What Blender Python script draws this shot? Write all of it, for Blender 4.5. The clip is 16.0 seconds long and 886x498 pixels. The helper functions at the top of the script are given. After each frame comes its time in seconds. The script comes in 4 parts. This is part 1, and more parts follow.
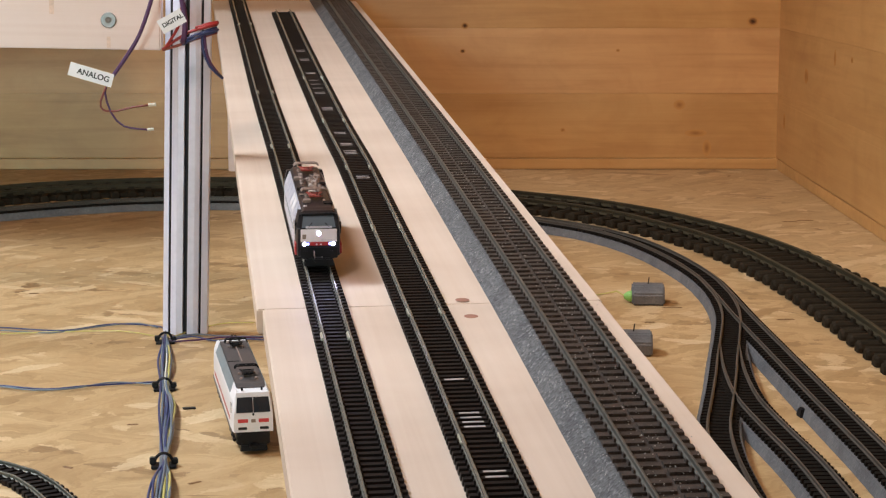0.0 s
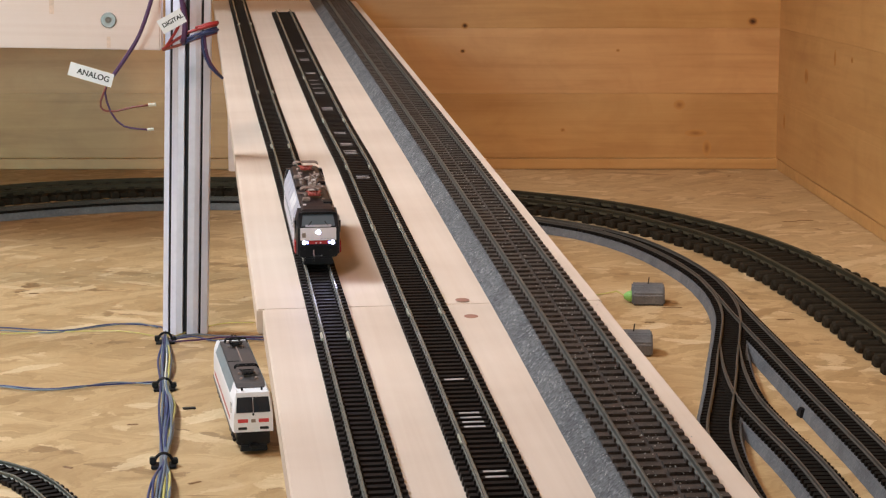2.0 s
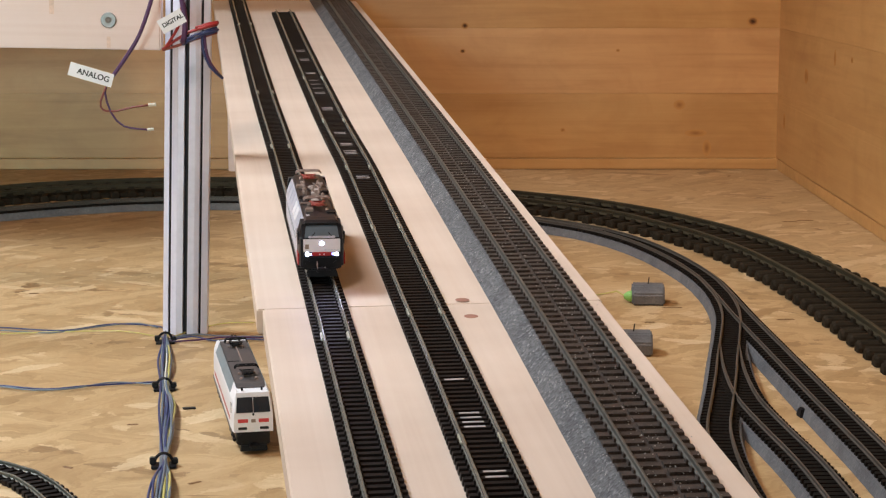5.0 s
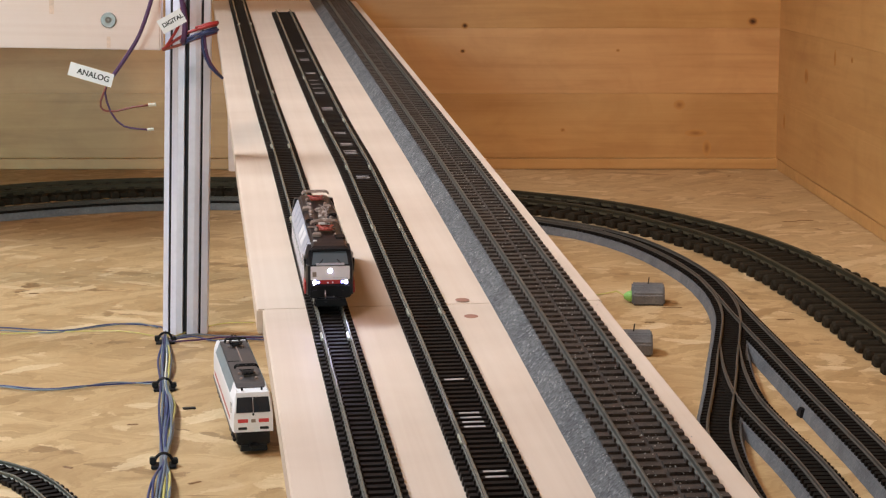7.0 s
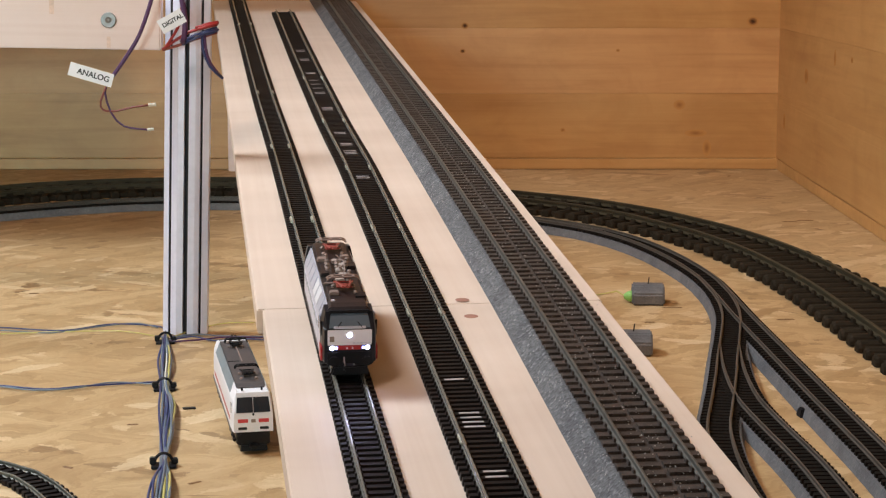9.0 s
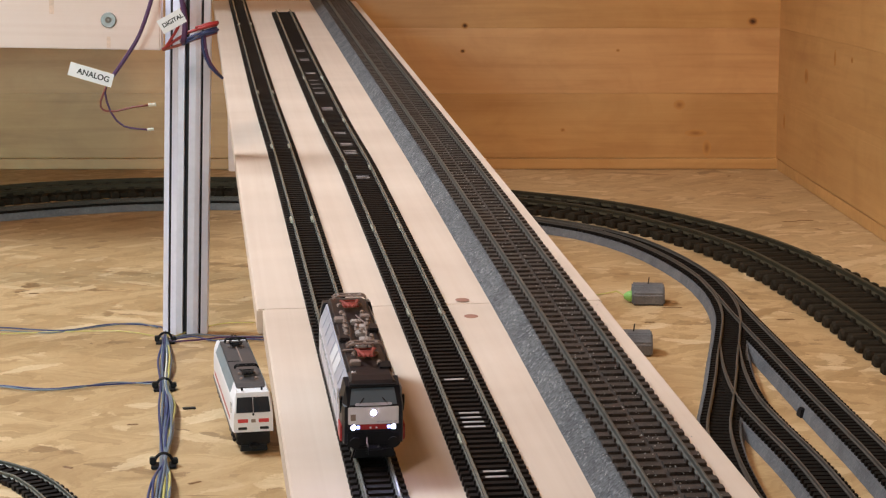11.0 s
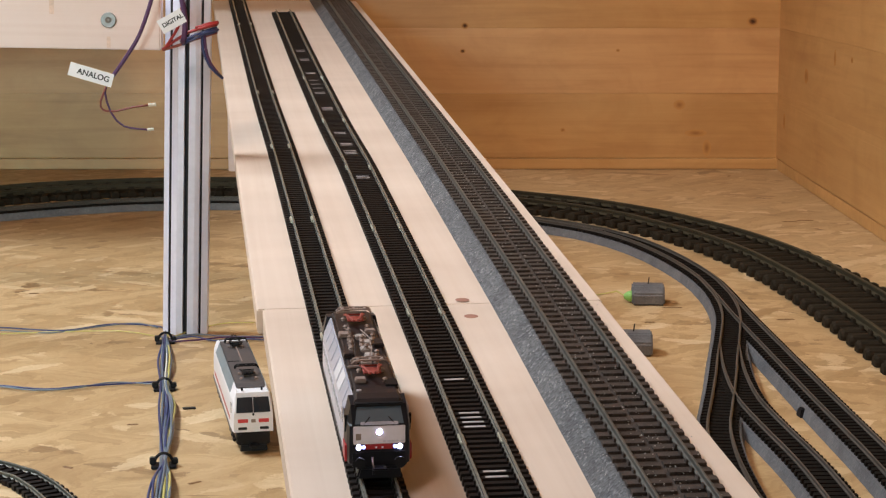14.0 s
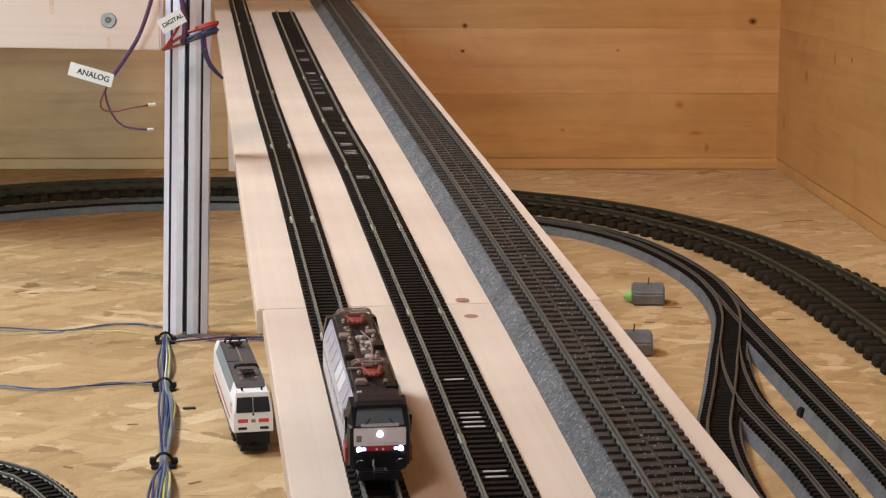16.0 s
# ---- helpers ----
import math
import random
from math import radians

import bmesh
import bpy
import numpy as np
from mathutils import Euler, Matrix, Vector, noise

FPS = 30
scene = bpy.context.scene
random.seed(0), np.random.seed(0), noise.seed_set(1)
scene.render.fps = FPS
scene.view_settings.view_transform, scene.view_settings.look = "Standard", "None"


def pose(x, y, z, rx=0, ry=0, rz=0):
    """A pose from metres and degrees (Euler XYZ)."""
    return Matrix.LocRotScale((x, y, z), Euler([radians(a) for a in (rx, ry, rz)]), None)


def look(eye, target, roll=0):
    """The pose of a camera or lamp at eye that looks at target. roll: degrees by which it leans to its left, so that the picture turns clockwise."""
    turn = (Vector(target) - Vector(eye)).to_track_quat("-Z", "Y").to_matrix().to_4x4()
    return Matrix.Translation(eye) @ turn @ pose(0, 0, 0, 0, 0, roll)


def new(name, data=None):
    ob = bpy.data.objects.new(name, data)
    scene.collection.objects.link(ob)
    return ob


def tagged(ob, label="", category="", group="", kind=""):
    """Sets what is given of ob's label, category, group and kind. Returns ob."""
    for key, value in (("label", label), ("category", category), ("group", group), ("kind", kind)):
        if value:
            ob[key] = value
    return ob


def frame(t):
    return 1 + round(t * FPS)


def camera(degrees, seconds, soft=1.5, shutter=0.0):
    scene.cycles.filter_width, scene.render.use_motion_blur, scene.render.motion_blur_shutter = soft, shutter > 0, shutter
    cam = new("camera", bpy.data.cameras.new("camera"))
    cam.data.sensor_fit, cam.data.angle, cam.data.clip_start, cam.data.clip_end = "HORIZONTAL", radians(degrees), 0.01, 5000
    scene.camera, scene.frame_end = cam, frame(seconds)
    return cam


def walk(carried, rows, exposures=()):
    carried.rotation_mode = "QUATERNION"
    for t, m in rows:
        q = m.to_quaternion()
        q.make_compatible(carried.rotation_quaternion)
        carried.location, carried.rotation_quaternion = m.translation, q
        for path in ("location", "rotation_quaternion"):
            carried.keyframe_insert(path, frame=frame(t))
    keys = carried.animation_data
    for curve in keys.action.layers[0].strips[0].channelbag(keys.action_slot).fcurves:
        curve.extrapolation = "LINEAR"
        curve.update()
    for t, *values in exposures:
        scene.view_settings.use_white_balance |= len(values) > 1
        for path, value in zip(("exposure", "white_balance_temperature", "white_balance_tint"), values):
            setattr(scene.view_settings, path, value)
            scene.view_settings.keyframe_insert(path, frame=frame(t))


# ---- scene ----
cam = camera(27.53, 16.0, soft=1.25)
EYE = (0.0, 0.0, 0.214)
VIEW = pose(*EYE, 90 - 9.509, 0, 0)
walk(cam, [(0.0, VIEW), (16.0, VIEW)], exposures=[(0.0, 0.0), (16.0, 0.0)])

# ---------------------------------------------------------------- light
# room: x -0.95..0.325, y -1.0..1.755, z 0..1.5 above the layout board
XL, XR, YF, YB, ZC = -0.95, 0.325, -1.0, 1.755, 1.5
world = bpy.data.worlds.new("sky")
scene.world = world
world.use_nodes = True
wn = world.node_tree.nodes
sky = wn.new("ShaderNodeTexSky")
sky.sky_type, sky.sun_disc = "NISHITA", False
sky.sun_elevation, sky.sun_rotation = radians(35), radians(-70)
world.node_tree.links.new(sky.outputs[0], wn["Background"].inputs[0])
wn["Background"].inputs[1].default_value = 0.1


def window_light(name, eye, target, sx, sy, watts, color):
    data = bpy.data.lights.new(name, "AREA")
    data.shape, data.size, data.size_y, data.energy, data.color = "RECTANGLE", sx, sy, watts, color
    ob = new(name, data)
    ob.matrix_world = look(eye, target)
    return ob


# daylight in the side window's opening, a ceiling lamp behind the camera, and an added cool fill at the room's front
window_light("side_window_light", (XL + 0.01, 1.03, 1.31), (-0.50, 0.72, 0.0), 0.46, 0.30, 11.6, (0.83, 0.92, 1.0)).data.spread = radians(101)
window_light("ceiling_lamp_light", (-0.50, -0.28, ZC - 0.03), (0.62, 1.75, 0.1), 0.26, 0.26, 5.3, (1.0, 0.80, 0.67)).data.spread = radians(64)
# added low fill that cools the left back wall, not a known source
window_light("front_window_light", (-0.45, YF + 0.01, 0.28), (-0.52, 1.7, 0.03), 0.42, 0.16, 0.78, (0.66, 0.94, 1.0)).data.spread = radians(30)


# ---------------------------------------------------------------- materials
class Mat:
    """Small helper round a node material."""

    def __init__(self, name, rough=0.5, metal=0.0, color=(0.5, 0.5, 0.5)):
        self.m = bpy.data.materials.new(name)
        self.m.use_nodes = True
        self.t = self.m.node_tree
        self.b = self.t.nodes["Principled BSDF"]
        self.b.inputs["Roughness"].default_value = rough
        self.b.inputs["Metallic"].default_value = metal
        self.b.inputs["Base Color"].default_value = (*color, 1)

    def node(self, kind, **inputs):
        n = self.t.nodes.new("ShaderNode" + kind)
        for k, v in inputs.items():
            n.inputs[k.replace("_", " ")].default_value = v
        return n

    def link(self, a, b):
        self.t.links.new(a, b)

    def coords(self, scale=(1, 1, 1), rot=(0, 0, 0), vary=0.0, turned=False):
        """Object coordinates in metres, stretched; vary: random shift per object."""
        tc = self.node("TexCoord")
        out = tc.outputs["Object"]
        if vary:
            info = self.node("ObjectInfo")
            mul = self.node("Math")
            mul.operation, mul.inputs[1].default_value = "MULTIPLY", vary
            self.link(info.outputs["Random"], mul.inputs[0])
            add = self.node("VectorMath")
            add.operation = "ADD"
            self.link(out, add.inputs[0])
            self.link(mul.outputs[0], add.inputs[1])
            out = add.outputs[0]
        mp = self.node("Mapping")
        mp.vector_type = "TEXTURE" if turned else "POINT"
        mp.inputs["Scale"].default_value, mp.inputs["Rotation"].default_value = scale, rot
        self.link(out, mp.inputs["Vector"])
        return mp.outputs[0]

    def noise(self, vec, scale, detail=4.0, rough=0.55, dist=0.0):
        n = self.node("TexNoise", Scale=scale, Detail=detail, Roughness=rough, Distortion=dist)
        self.link(vec, n.inputs["Vector"])
        return n.outputs["Fac"]

    def ramp(self, fac, stops):
        n = self.node("ValToRGB")
        e = n.color_ramp.elements
        while len(e) < len(stops):
            e.new(0.5)
        for el, (p, c) in zip(e, stops):
            el.position, el.color = p, (*c, 1)
        self.link(fac, n.inputs[0])
        return n.outputs[0]

    def mix(self, a, b, fac, mode="MIX"):
        n = self.node("MixRGB")
        n.blend_type = mode
        for src, k in ((fac, 0), (a, 1), (b, 2)):
            if isinstance(src, (int, float)):
                n.inputs[k].default_value = src
            elif isinstance(src, tuple):
                n.inputs[k].default_value = (*src, 1)
            else:
                self.link(src, n.inputs[k])
        return n.outputs[0]

    def color(self, out):
        self.link(out, self.b.inputs["Base Color"])
        return self

    def rough(self, out):
        self.link(out, self.b.inputs["Roughness"])
        return self

    def bump(self, fac, strength=0.3, dist=0.001):
        n = self.node("Bump", Strength=strength, Distance=dist)
        self.link(fac, n.inputs["Height"])
        self.link(n.outputs[0], self.b.inputs["Normal"])
        return self


def mat_plain(name, color, rough=0.5, metal=0.0, vary=0.25, size=400.0, bump=0.15, spec=0.5):
    """Painted, plastic or metal surface with fine mottling at two scales."""
    m = Mat(name, rough, metal, color)
    m.b.inputs["Specular IOR Level"].default_value = spec
    v = m.coords(vary=3.0)
    a = m.noise(v, size, 5.0)
    b = m.noise(v, size / 9, 3.0)
    lo, hi = tuple(c * (1 - vary) for c in color), tuple(min(1, c * (1 + vary)) for c in color)
    m.color(m.mix(m.ramp(a, [(0.3, lo), (0.7, hi)]), m.ramp(b, [(0.3, lo), (0.7, hi)]), 0.5))
    if bump:
        m.bump(a, bump, 0.0004)
    return m.m


def mat_wood(name, dark, mid, light, rough=0.5, grain=(6.0, 150.0, 150.0), tone=0.0, knots=True, vary=7.0):
    """Planed softwood, grain along the object's x."""
    m = Mat(name, rough)
    v = m.coords(grain, vary=vary)
    w = m.noise(m.coords((2.5, 14.0, 14.0), vary=vary), 1.0, 3.0)
    g = m.noise(v, 1.0, 6.0, 0.6, 0.6)
    c = m.ramp(g, [(0.28, dark), (0.5, mid), (0.75, light)])
    c = m.mix(c, m.ramp(w, [(0.35, tuple(x * 0.84 for x in mid)), (0.65, light)]), 0.5)
    if tone:
        info = m.node("ObjectInfo")
        c = m.mix(c, m.ramp(info.outputs["Random"], [(0.0, tuple(1 - tone for _ in range(3))), (1.0, (1, 1, 1))]), 1.0, "MULTIPLY")
    if knots:
        vo = m.node("TexVoronoi", Scale=1.0)
        m.link(m.coords((7.0, 19.0, 19.0), vary=vary), vo.inputs["Vector"])
        k = m.ramp(vo.outputs["Distance"], [(0.02, (0.16, 0.08, 0.04)), (0.075, (0.62, 0.5, 0.4)), (0.16, (1, 1, 1))])
        c = m.mix(c, k, 0.85, "MULTIPLY")
    blot = m.noise(m.coords((13.0, 17.0, 17.0), vary=vary), 1.0, 5.0, 0.65, 0.8)
    c = m.mix(c, m.ramp(blot, [(0.34, (0.80, 0.73, 0.66)), (0.58, (1, 1, 1))]), 0.55 if tone else 0.2, "MULTIPLY")
    m.color(c).bump(g, 0.12, 0.0006)
    return m.m


def mat_osb(name):
    """Pressed strand board: long overlapping flakes, most of them lying along x, with ragged ends and fibre streaks."""
    m = Mat(name, 0.5)
    wob = m.node("TexNoise", Scale=48.0, Detail=6.0, Roughness=0.72)
    m.link(m.coords(), wob.inputs["Vector"])
    flakes = heights = None
    layers = ((24, 62, 0.10), (27, 80, -0.55), (26, 75, 0.65), (22, 90, -0.20), (30, 85, -1.05), (26, 84, 0.35), (30, 100, 1.45), (24, 105, -0.38), (27, 95, 0.85))
    for sx, sy, rot in layers:
        at = m.node("VectorMath")
        at.operation = "MULTIPLY_ADD"
        m.link(wob.outputs["Color"], at.inputs[0])
        at.inputs[1].default_value = (0.030, 0.016, 0.0)
        tc = m.node("TexCoord")
        m.link(tc.outputs["Object"], at.inputs[2])
        maps = []
        for scale in ((1 / sx, 1 / sy, 1.0), (1 / 14, 1 / 420, 1.0)):
            mp = m.node("Mapping")
            mp.vector_type = "TEXTURE"
            mp.inputs["Scale"].default_value, mp.inputs["Rotation"].default_value = scale, (0, 0, rot)
            m.link(at.outputs[0], mp.inputs["Vector"])
            maps.append(mp.outputs[0])
        vo = m.node("TexVoronoi", Scale=1.0, Randomness=1.0)
        m.link(maps[0], vo.inputs["Vector"])
        sep = m.node("SeparateColor")
        m.link(vo.outputs["Color"], sep.inputs[0])
        tone = m.ramp(sep.outputs[0], [(0.0, (0.28, 0.17, 0.078)), (0.05, (0.44, 0.295, 0.145)), (0.45, (0.525, 0.362, 0.187)), (0.85, (0.58, 0.412, 0.220)), (1.0, (0.72, 0.56, 0.350))])
        fibre = m.ramp(m.noise(maps[1], 1.0, 4.0, 0.6), [(0.3, (0.76, 0.69, 0.60)), (0.6, (1, 1, 1))])
        edge = m.ramp(vo.outputs["Distance"], [(0.0, (1, 1, 1)), (0.55, (0.98, 0.97, 0.95)), (0.95, (0.78, 0.71, 0.62))])
        tone = m.mix(m.mix(tone, fibre, 0.8, "MULTIPLY"), edge, 0.6, "MULTIPLY")
        if flakes is None:
            flakes, heights = tone, sep.outputs[1]
        else:
            pick = m.ramp(sep.outputs[2], [(0.48, (0, 0, 0)), (0.64, (1, 1, 1))])
            flakes = m.mix(flakes, tone, pick)
            heights = m.mix(heights, sep.outputs[1], pick)
    sliver = m.ramp(m.noise(m.coords((16, 190, 16), (0, 0, 0.1)), 1.0, 3.0, 0.5, 0.8), [(0.255, (0.42, 0.30, 0.19)), (0.30, (1, 1, 1))])
    c = m.mix(flakes, sliver, 0.8, "MULTIPLY")
    big = m.noise(m.coords((4, 9, 4)), 1.0, 3.0)
    c = m.mix(c, m.ramp(big, [(0.3, (0.86, 0.83, 0.78)), (0.7, (1, 1, 1))]), 1.0, "MULTIPLY")
    m.color(c).bump(heights, 0.10, 0.0005)
    return m.m


def mat_ballast(name, dark, light, relief=0.7):
    m = Mat(name, 0.75)
    v = m.coords()
    a = m.noise(v, 800.0, 6.0, 0.75)
    b = m.noise(v, 60.0, 3.0)
    vo = m.node("TexVoronoi", Scale=900.0)
    m.link(v, vo.inputs["Vector"])
    c = m.ramp(a, [(0.3, dark), (0.62, tuple(0.72 * x + 0.28 * y for x, y in zip(dark, light))), (0.78, light)])
    c = m.mix(c, m.ramp(b, [(0.3, (0.58, 0.59, 0.62)), (0.68, (1, 1, 1))]), 1.0, "MULTIPLY")
    sep = m.node("SeparateColor")
    m.link(vo.outputs["Color"], sep.inputs[0])
    grain = m.ramp(sep.outputs[0], [(0.0, (0.55, 0.55, 0.55)), (0.6, (0.95, 0.95, 0.95)), (0.88, (1, 1, 1)), (1.0, (1.9, 1.9, 1.85))])
    c = m.mix(c, grain, min(1.0, relief * 1.4), "MULTIPLY")
    m.color(c).bump(vo.outputs["Distance"], relief, 0.0008)
    return m.m


def mat_glow(name, color, strength):
    m = Mat(name, 0.2, 0, color)
    m.b.inputs["Emission Color"].default_value = (*color, 1)
    m.b.inputs["Emission Strength"].default_value = strength
    return m.m


WALL = mat_wood("pine_wall", (0.44, 0.218, 0.068), (0.58, 0.320, 0.114), (0.66, 0.392, 0.152), 0.45, (5.0, 110.0, 110.0), 0.10, False)
WALL_P = mat_wood("pine_wall_pale", (0.52, 0.268, 0.099), (0.66, 0.370, 0.151), (0.72, 0.433, 0.192), 0.45, (5.0, 110.0, 110.0), 0.06, False)
PALE = mat_wood("pale_board", (0.76, 0.60, 0.55), (0.83, 0.68, 0.63), (0.86, 0.73, 0.69), 0.5, (3.0, 240.0, 240.0), 0.0, False)
RAMPW = mat_wood("ramp_board_wood", (0.65, 0.515, 0.415), (0.71, 0.58, 0.48), (0.76, 0.64, 0.545), 0.5, (240.0, 3.0, 240.0), 0.0, False)
OSB = mat_osb("strand_board")
SLEEPER = mat_plain("sleeper_plastic", (0.013, 0.010, 0.009), 0.55, 0, 0.4, 900, spec=0.16)
SLEEPER_B = mat_plain("dull_sleeper_plastic", (0.011, 0.009, 0.0075), 0.8, 0, 0.4, 900, spec=0.06)
SLEEPER_H = mat_plain("sleeper_brown_plastic", (0.058, 0.048, 0.043), 0.5, 0, 0.7, 1300, spec=0.22)
# pale colour that stands in for bright reflections on the sleepers
SHEEN = mat_plain("sleeper_sheen", (0.44, 0.41, 0.42), 0.3, 0, 0.4, 900)
SLEEPER_O = mat_plain("large_sleeper_plastic", (0.022, 0.017, 0.011), 0.7, 0, 0.4, 300, spec=0.08)
RAIL = mat_plain("nickel_silver_rail", (0.22, 0.222, 0.195), 0.27, 0.4, 0.25, 500)
RAIL_H = mat_plain("weathered_rail", (0.100, 0.098, 0.086), 0.45, 0.3, 0.3, 500)
RAIL_D = mat_plain("dull_rail", (0.078, 0.070, 0.060), 0.45, 0.2, 0.3, 500)
RAIL_O = mat_plain("dark_olive_rail", (0.050, 0.042, 0.026), 0.55, 0.0, 0.3, 500, spec=0.1)
JOINER = mat_plain("rail_joiner_metal", (0.62, 0.62, 0.52), 0.35, 0.6, 0.2, 500)
BED = mat_ballast("ballast_foam", (0.085, 0.087, 0.092), (0.45, 0.455, 0.46))
FOAM = mat_ballast("grey_foam", (0.13, 0.13, 0.135), (0.21, 0.21, 0.22), 0.2)
ALU = mat_plain("anodised_aluminium", (0.67, 0.69, 0.83), 0.4, 0.1, 0.08, 300, 0.05)
# near-black colour that stands in for the shade inside the post's slots
SLOT_SHADE = mat_plain("slot_shade", (0.02, 0.018, 0.02), 0.6, 0, 0.2, 300, spec=0.2)
STEEL = mat_plain("screw_steel", (0.26, 0.25, 0.24), 0.45, 0.6, 0.2, 900)
BLACK = mat_plain("black_plastic", (0.008, 0.008, 0.010), 0.45, 0, 0.3, 700, spec=0.25)
LABEL = mat_plain("label_tape", (0.80, 0.80, 0.83), 0.4, 0, 0.04, 300, 0)
INK = mat_plain("ink", (0.03, 0.03, 0.035), 0.5, 0, 0.1, 300, 0)
W_BLUE = mat_plain("blue_wire", (0.032, 0.045, 0.14), 0.4, 0, 0.2, 300)
W_GREY = mat_plain("grey_blue_wire", (0.13, 0.165, 0.21), 0.4, 0, 0.2, 300)
W_YELLOW = mat_plain("yellow_wire", (0.50, 0.44, 0.14), 0.4, 0, 0.2, 300)
W_RED = mat_plain("red_wire", (0.36, 0.03, 0.03), 0.4, 0, 0.2, 300)
W_VIOLET = mat_plain("violet_wire", (0.075, 0.025, 0.085), 0.4, 0, 0.2, 300)
W_BROWN = mat_plain("brown_wire", (0.20, 0.045, 0.03), 0.4, 0, 0.2, 300)
W_WHITE = mat_plain("pale_wire", (0.6, 0.58, 0.5), 0.4, 0, 0.1, 300)
GREEN = mat_plain("green_plastic", (0.20, 0.42, 0.10), 0.45, 0, 0.2, 400)
L_ROOF = mat_plain("dark_roof_paint", (0.026, 0.020, 0.021), 0.35, 0, 0.3, 600, spec=0.3)
L_BODY = mat_plain("silver_body_paint", (0.64, 0.65, 0.75), 0.28, 0.25, 0.1, 500, 0.05)
L_DARK = mat_plain("dark_blue_grey_paint", (0.014, 0.015, 0.021), 0.35, 0, 0.2, 500, 0.05, spec=0.3)
L_RED = mat_plain("red_paint", (0.42, 0.025, 0.03), 0.35, 0, 0.15, 500, 0.05)
L_PANTO = mat_plain("red_pantograph_paint", (0.36, 0.075, 0.06), 0.4, 0, 0.2, 500)
L_COPPER = mat_plain("grey_insulator", (0.29, 0.225, 0.20), 0.45, 0.1, 0.2, 700)
L_PORC = mat_plain("pale_grey_roof_gear", (0.40, 0.35, 0.33), 0.5, 0, 0.2, 700)
L_WHITE = mat_plain("white_paint", (0.87, 0.87, 0.91), 0.3, 0, 0.04, 500, 0.03)
L_PALE = mat_plain("pale_nose_paint", (0.83, 0.81, 0.88), 0.3, 0, 0.05, 500, 0.03)
L_SIGNAL = mat_plain("bright_red_print", (0.62, 0.055, 0.06), 0.35, 0, 0.1, 500, 0.03)
L_SHOULDER = mat_plain("blue_grey_roof_paint", (0.20, 0.25, 0.28), 0.4, 0, 0.15, 500)
L_GREY = mat_plain("grey_roof_paint", (0.075, 0.066, 0.066), 0.45, 0, 0.2, 500)
L_GLASS = mat_plain("dark_cab_glass", (0.020, 0.026, 0.036), 0.08, 0, 0.1, 100, 0)
# glass lightened to grey-blue: the reflection is put into its base colour
L_CAB = mat_plain("reflecting_cab_glass", (0.15, 0.19, 0.24), 0.12, 0, 0.2, 100, 0)
LAMP = mat_glow("white_led", (0.60, 0.60, 1.0), 230.0)
LAMP_LOW = mat_glow("blue_white_led", (0.30, 0.36, 1.0), 5.0)
CEIL = mat_wood("ceiling_wood", (0.16, 0.09, 0.04), (0.22, 0.13, 0.06), (0.27, 0.17, 0.085), 0.5, (5.0, 90.0, 90.0))


# ---------------------------------------------------------------- mesh helpers
def mesh_of(bm, name, material, smooth=False):
    me = bpy.data.meshes.new(name)
    bmesh.ops.recalc_face_normals(bm, faces=bm.faces[:])
    bm.to_mesh(me)
    bm.free()
    for m in material if isinstance(material, (list, tuple)) else (material,):
        me.materials.append(m)
    if smooth:
        for p in me.polygons:
            p.use_smooth = True
    return me


def part(name, bm, material, parent, label="", smooth=False, m=None):
    ob = new(name, mesh_of(bm, name, material, smooth))
    ob.parent = parent
    if m is not None:
        ob.matrix_basis = m
    return tagged(ob, label)


def thing(name, m, label, category, group="", kind=""):
    ob = new(name)
    ob.empty_display_size = 0.02
    ob.matrix_world = m
    return tagged(ob, label, category, group, kind)


def solo(name, bm, material, label, category, group="", kind="", m=None, smooth=False):
    ob = new(name, mesh_of(bm, name, material, smooth))
    if m is not None:
        ob.matrix_world = m
    return tagged(ob, label, category, group, kind)


def box(bm, x0, x1, y0, y1, z0, z1, bevel=0.0, top=(1.0, 1.0)):
    """A box, bevelled; top: the size of its upper face against its lower one."""
    cx, cy = (x0 + x1) / 2, (y0 + y1) / 2
    vs = []
    for z, (sx, sy) in ((z0, (1, 1)), (z1, top)):
        for x, y in ((x0, y0), (x1, y0), (x1, y1), (x0, y1)):
            vs.append(bm.verts.new((cx + (x - cx) * sx, cy + (y - cy) * sy, z)))
    fs = [bm.faces.new([vs[i] for i in f]) for f in ((3, 2, 1, 0), (4, 5, 6, 7), (0, 1, 5, 4), (1, 2, 6, 5), (2, 3, 7, 6), (3, 0, 4, 7))]
    if bevel:
        es = list({e for f in fs for e in f.edges})
        bmesh.ops.bevel(bm, geom=es, offset=bevel, segments=2, affect="EDGES", clamp_overlap=True)
    return bm


def boxed(*a, **k):
    return box(bmesh.new(), *a, **k)


def tube(bm, pts, r, sides=6, closed_ends=True):
    """A round tube along points."""
    pts = [Vector(p) for p in pts]
    rings = []
    ref = Vector((0.3, 0.2, 1)).normalized()
    for i, p in enumerate(pts):
        t = (pts[min(i + 1, len(pts) - 1)] - pts[max(i - 1, 0)]).normalized()
        a = t.cross(ref)
        a = a.normalized() if a.length > 1e-4 else t.orthogonal().normalized()
        b = t.cross(a)
        rings.append([bm.verts.new(p + (a * math.cos(w) + b * math.sin(w)) * r) for w in (2 * math.pi * k / sides for k in range(sides))])
    for q, s in zip(rings, rings[1:]):
        for k in range(sides):
            bm.faces.new((q[k], q[(k + 1) % sides], s[(k + 1) % sides], s[k]))
    if closed_ends:
        bm.faces.new(rings[0][::-1])
        bm.faces.new(rings[-1])
    return bm


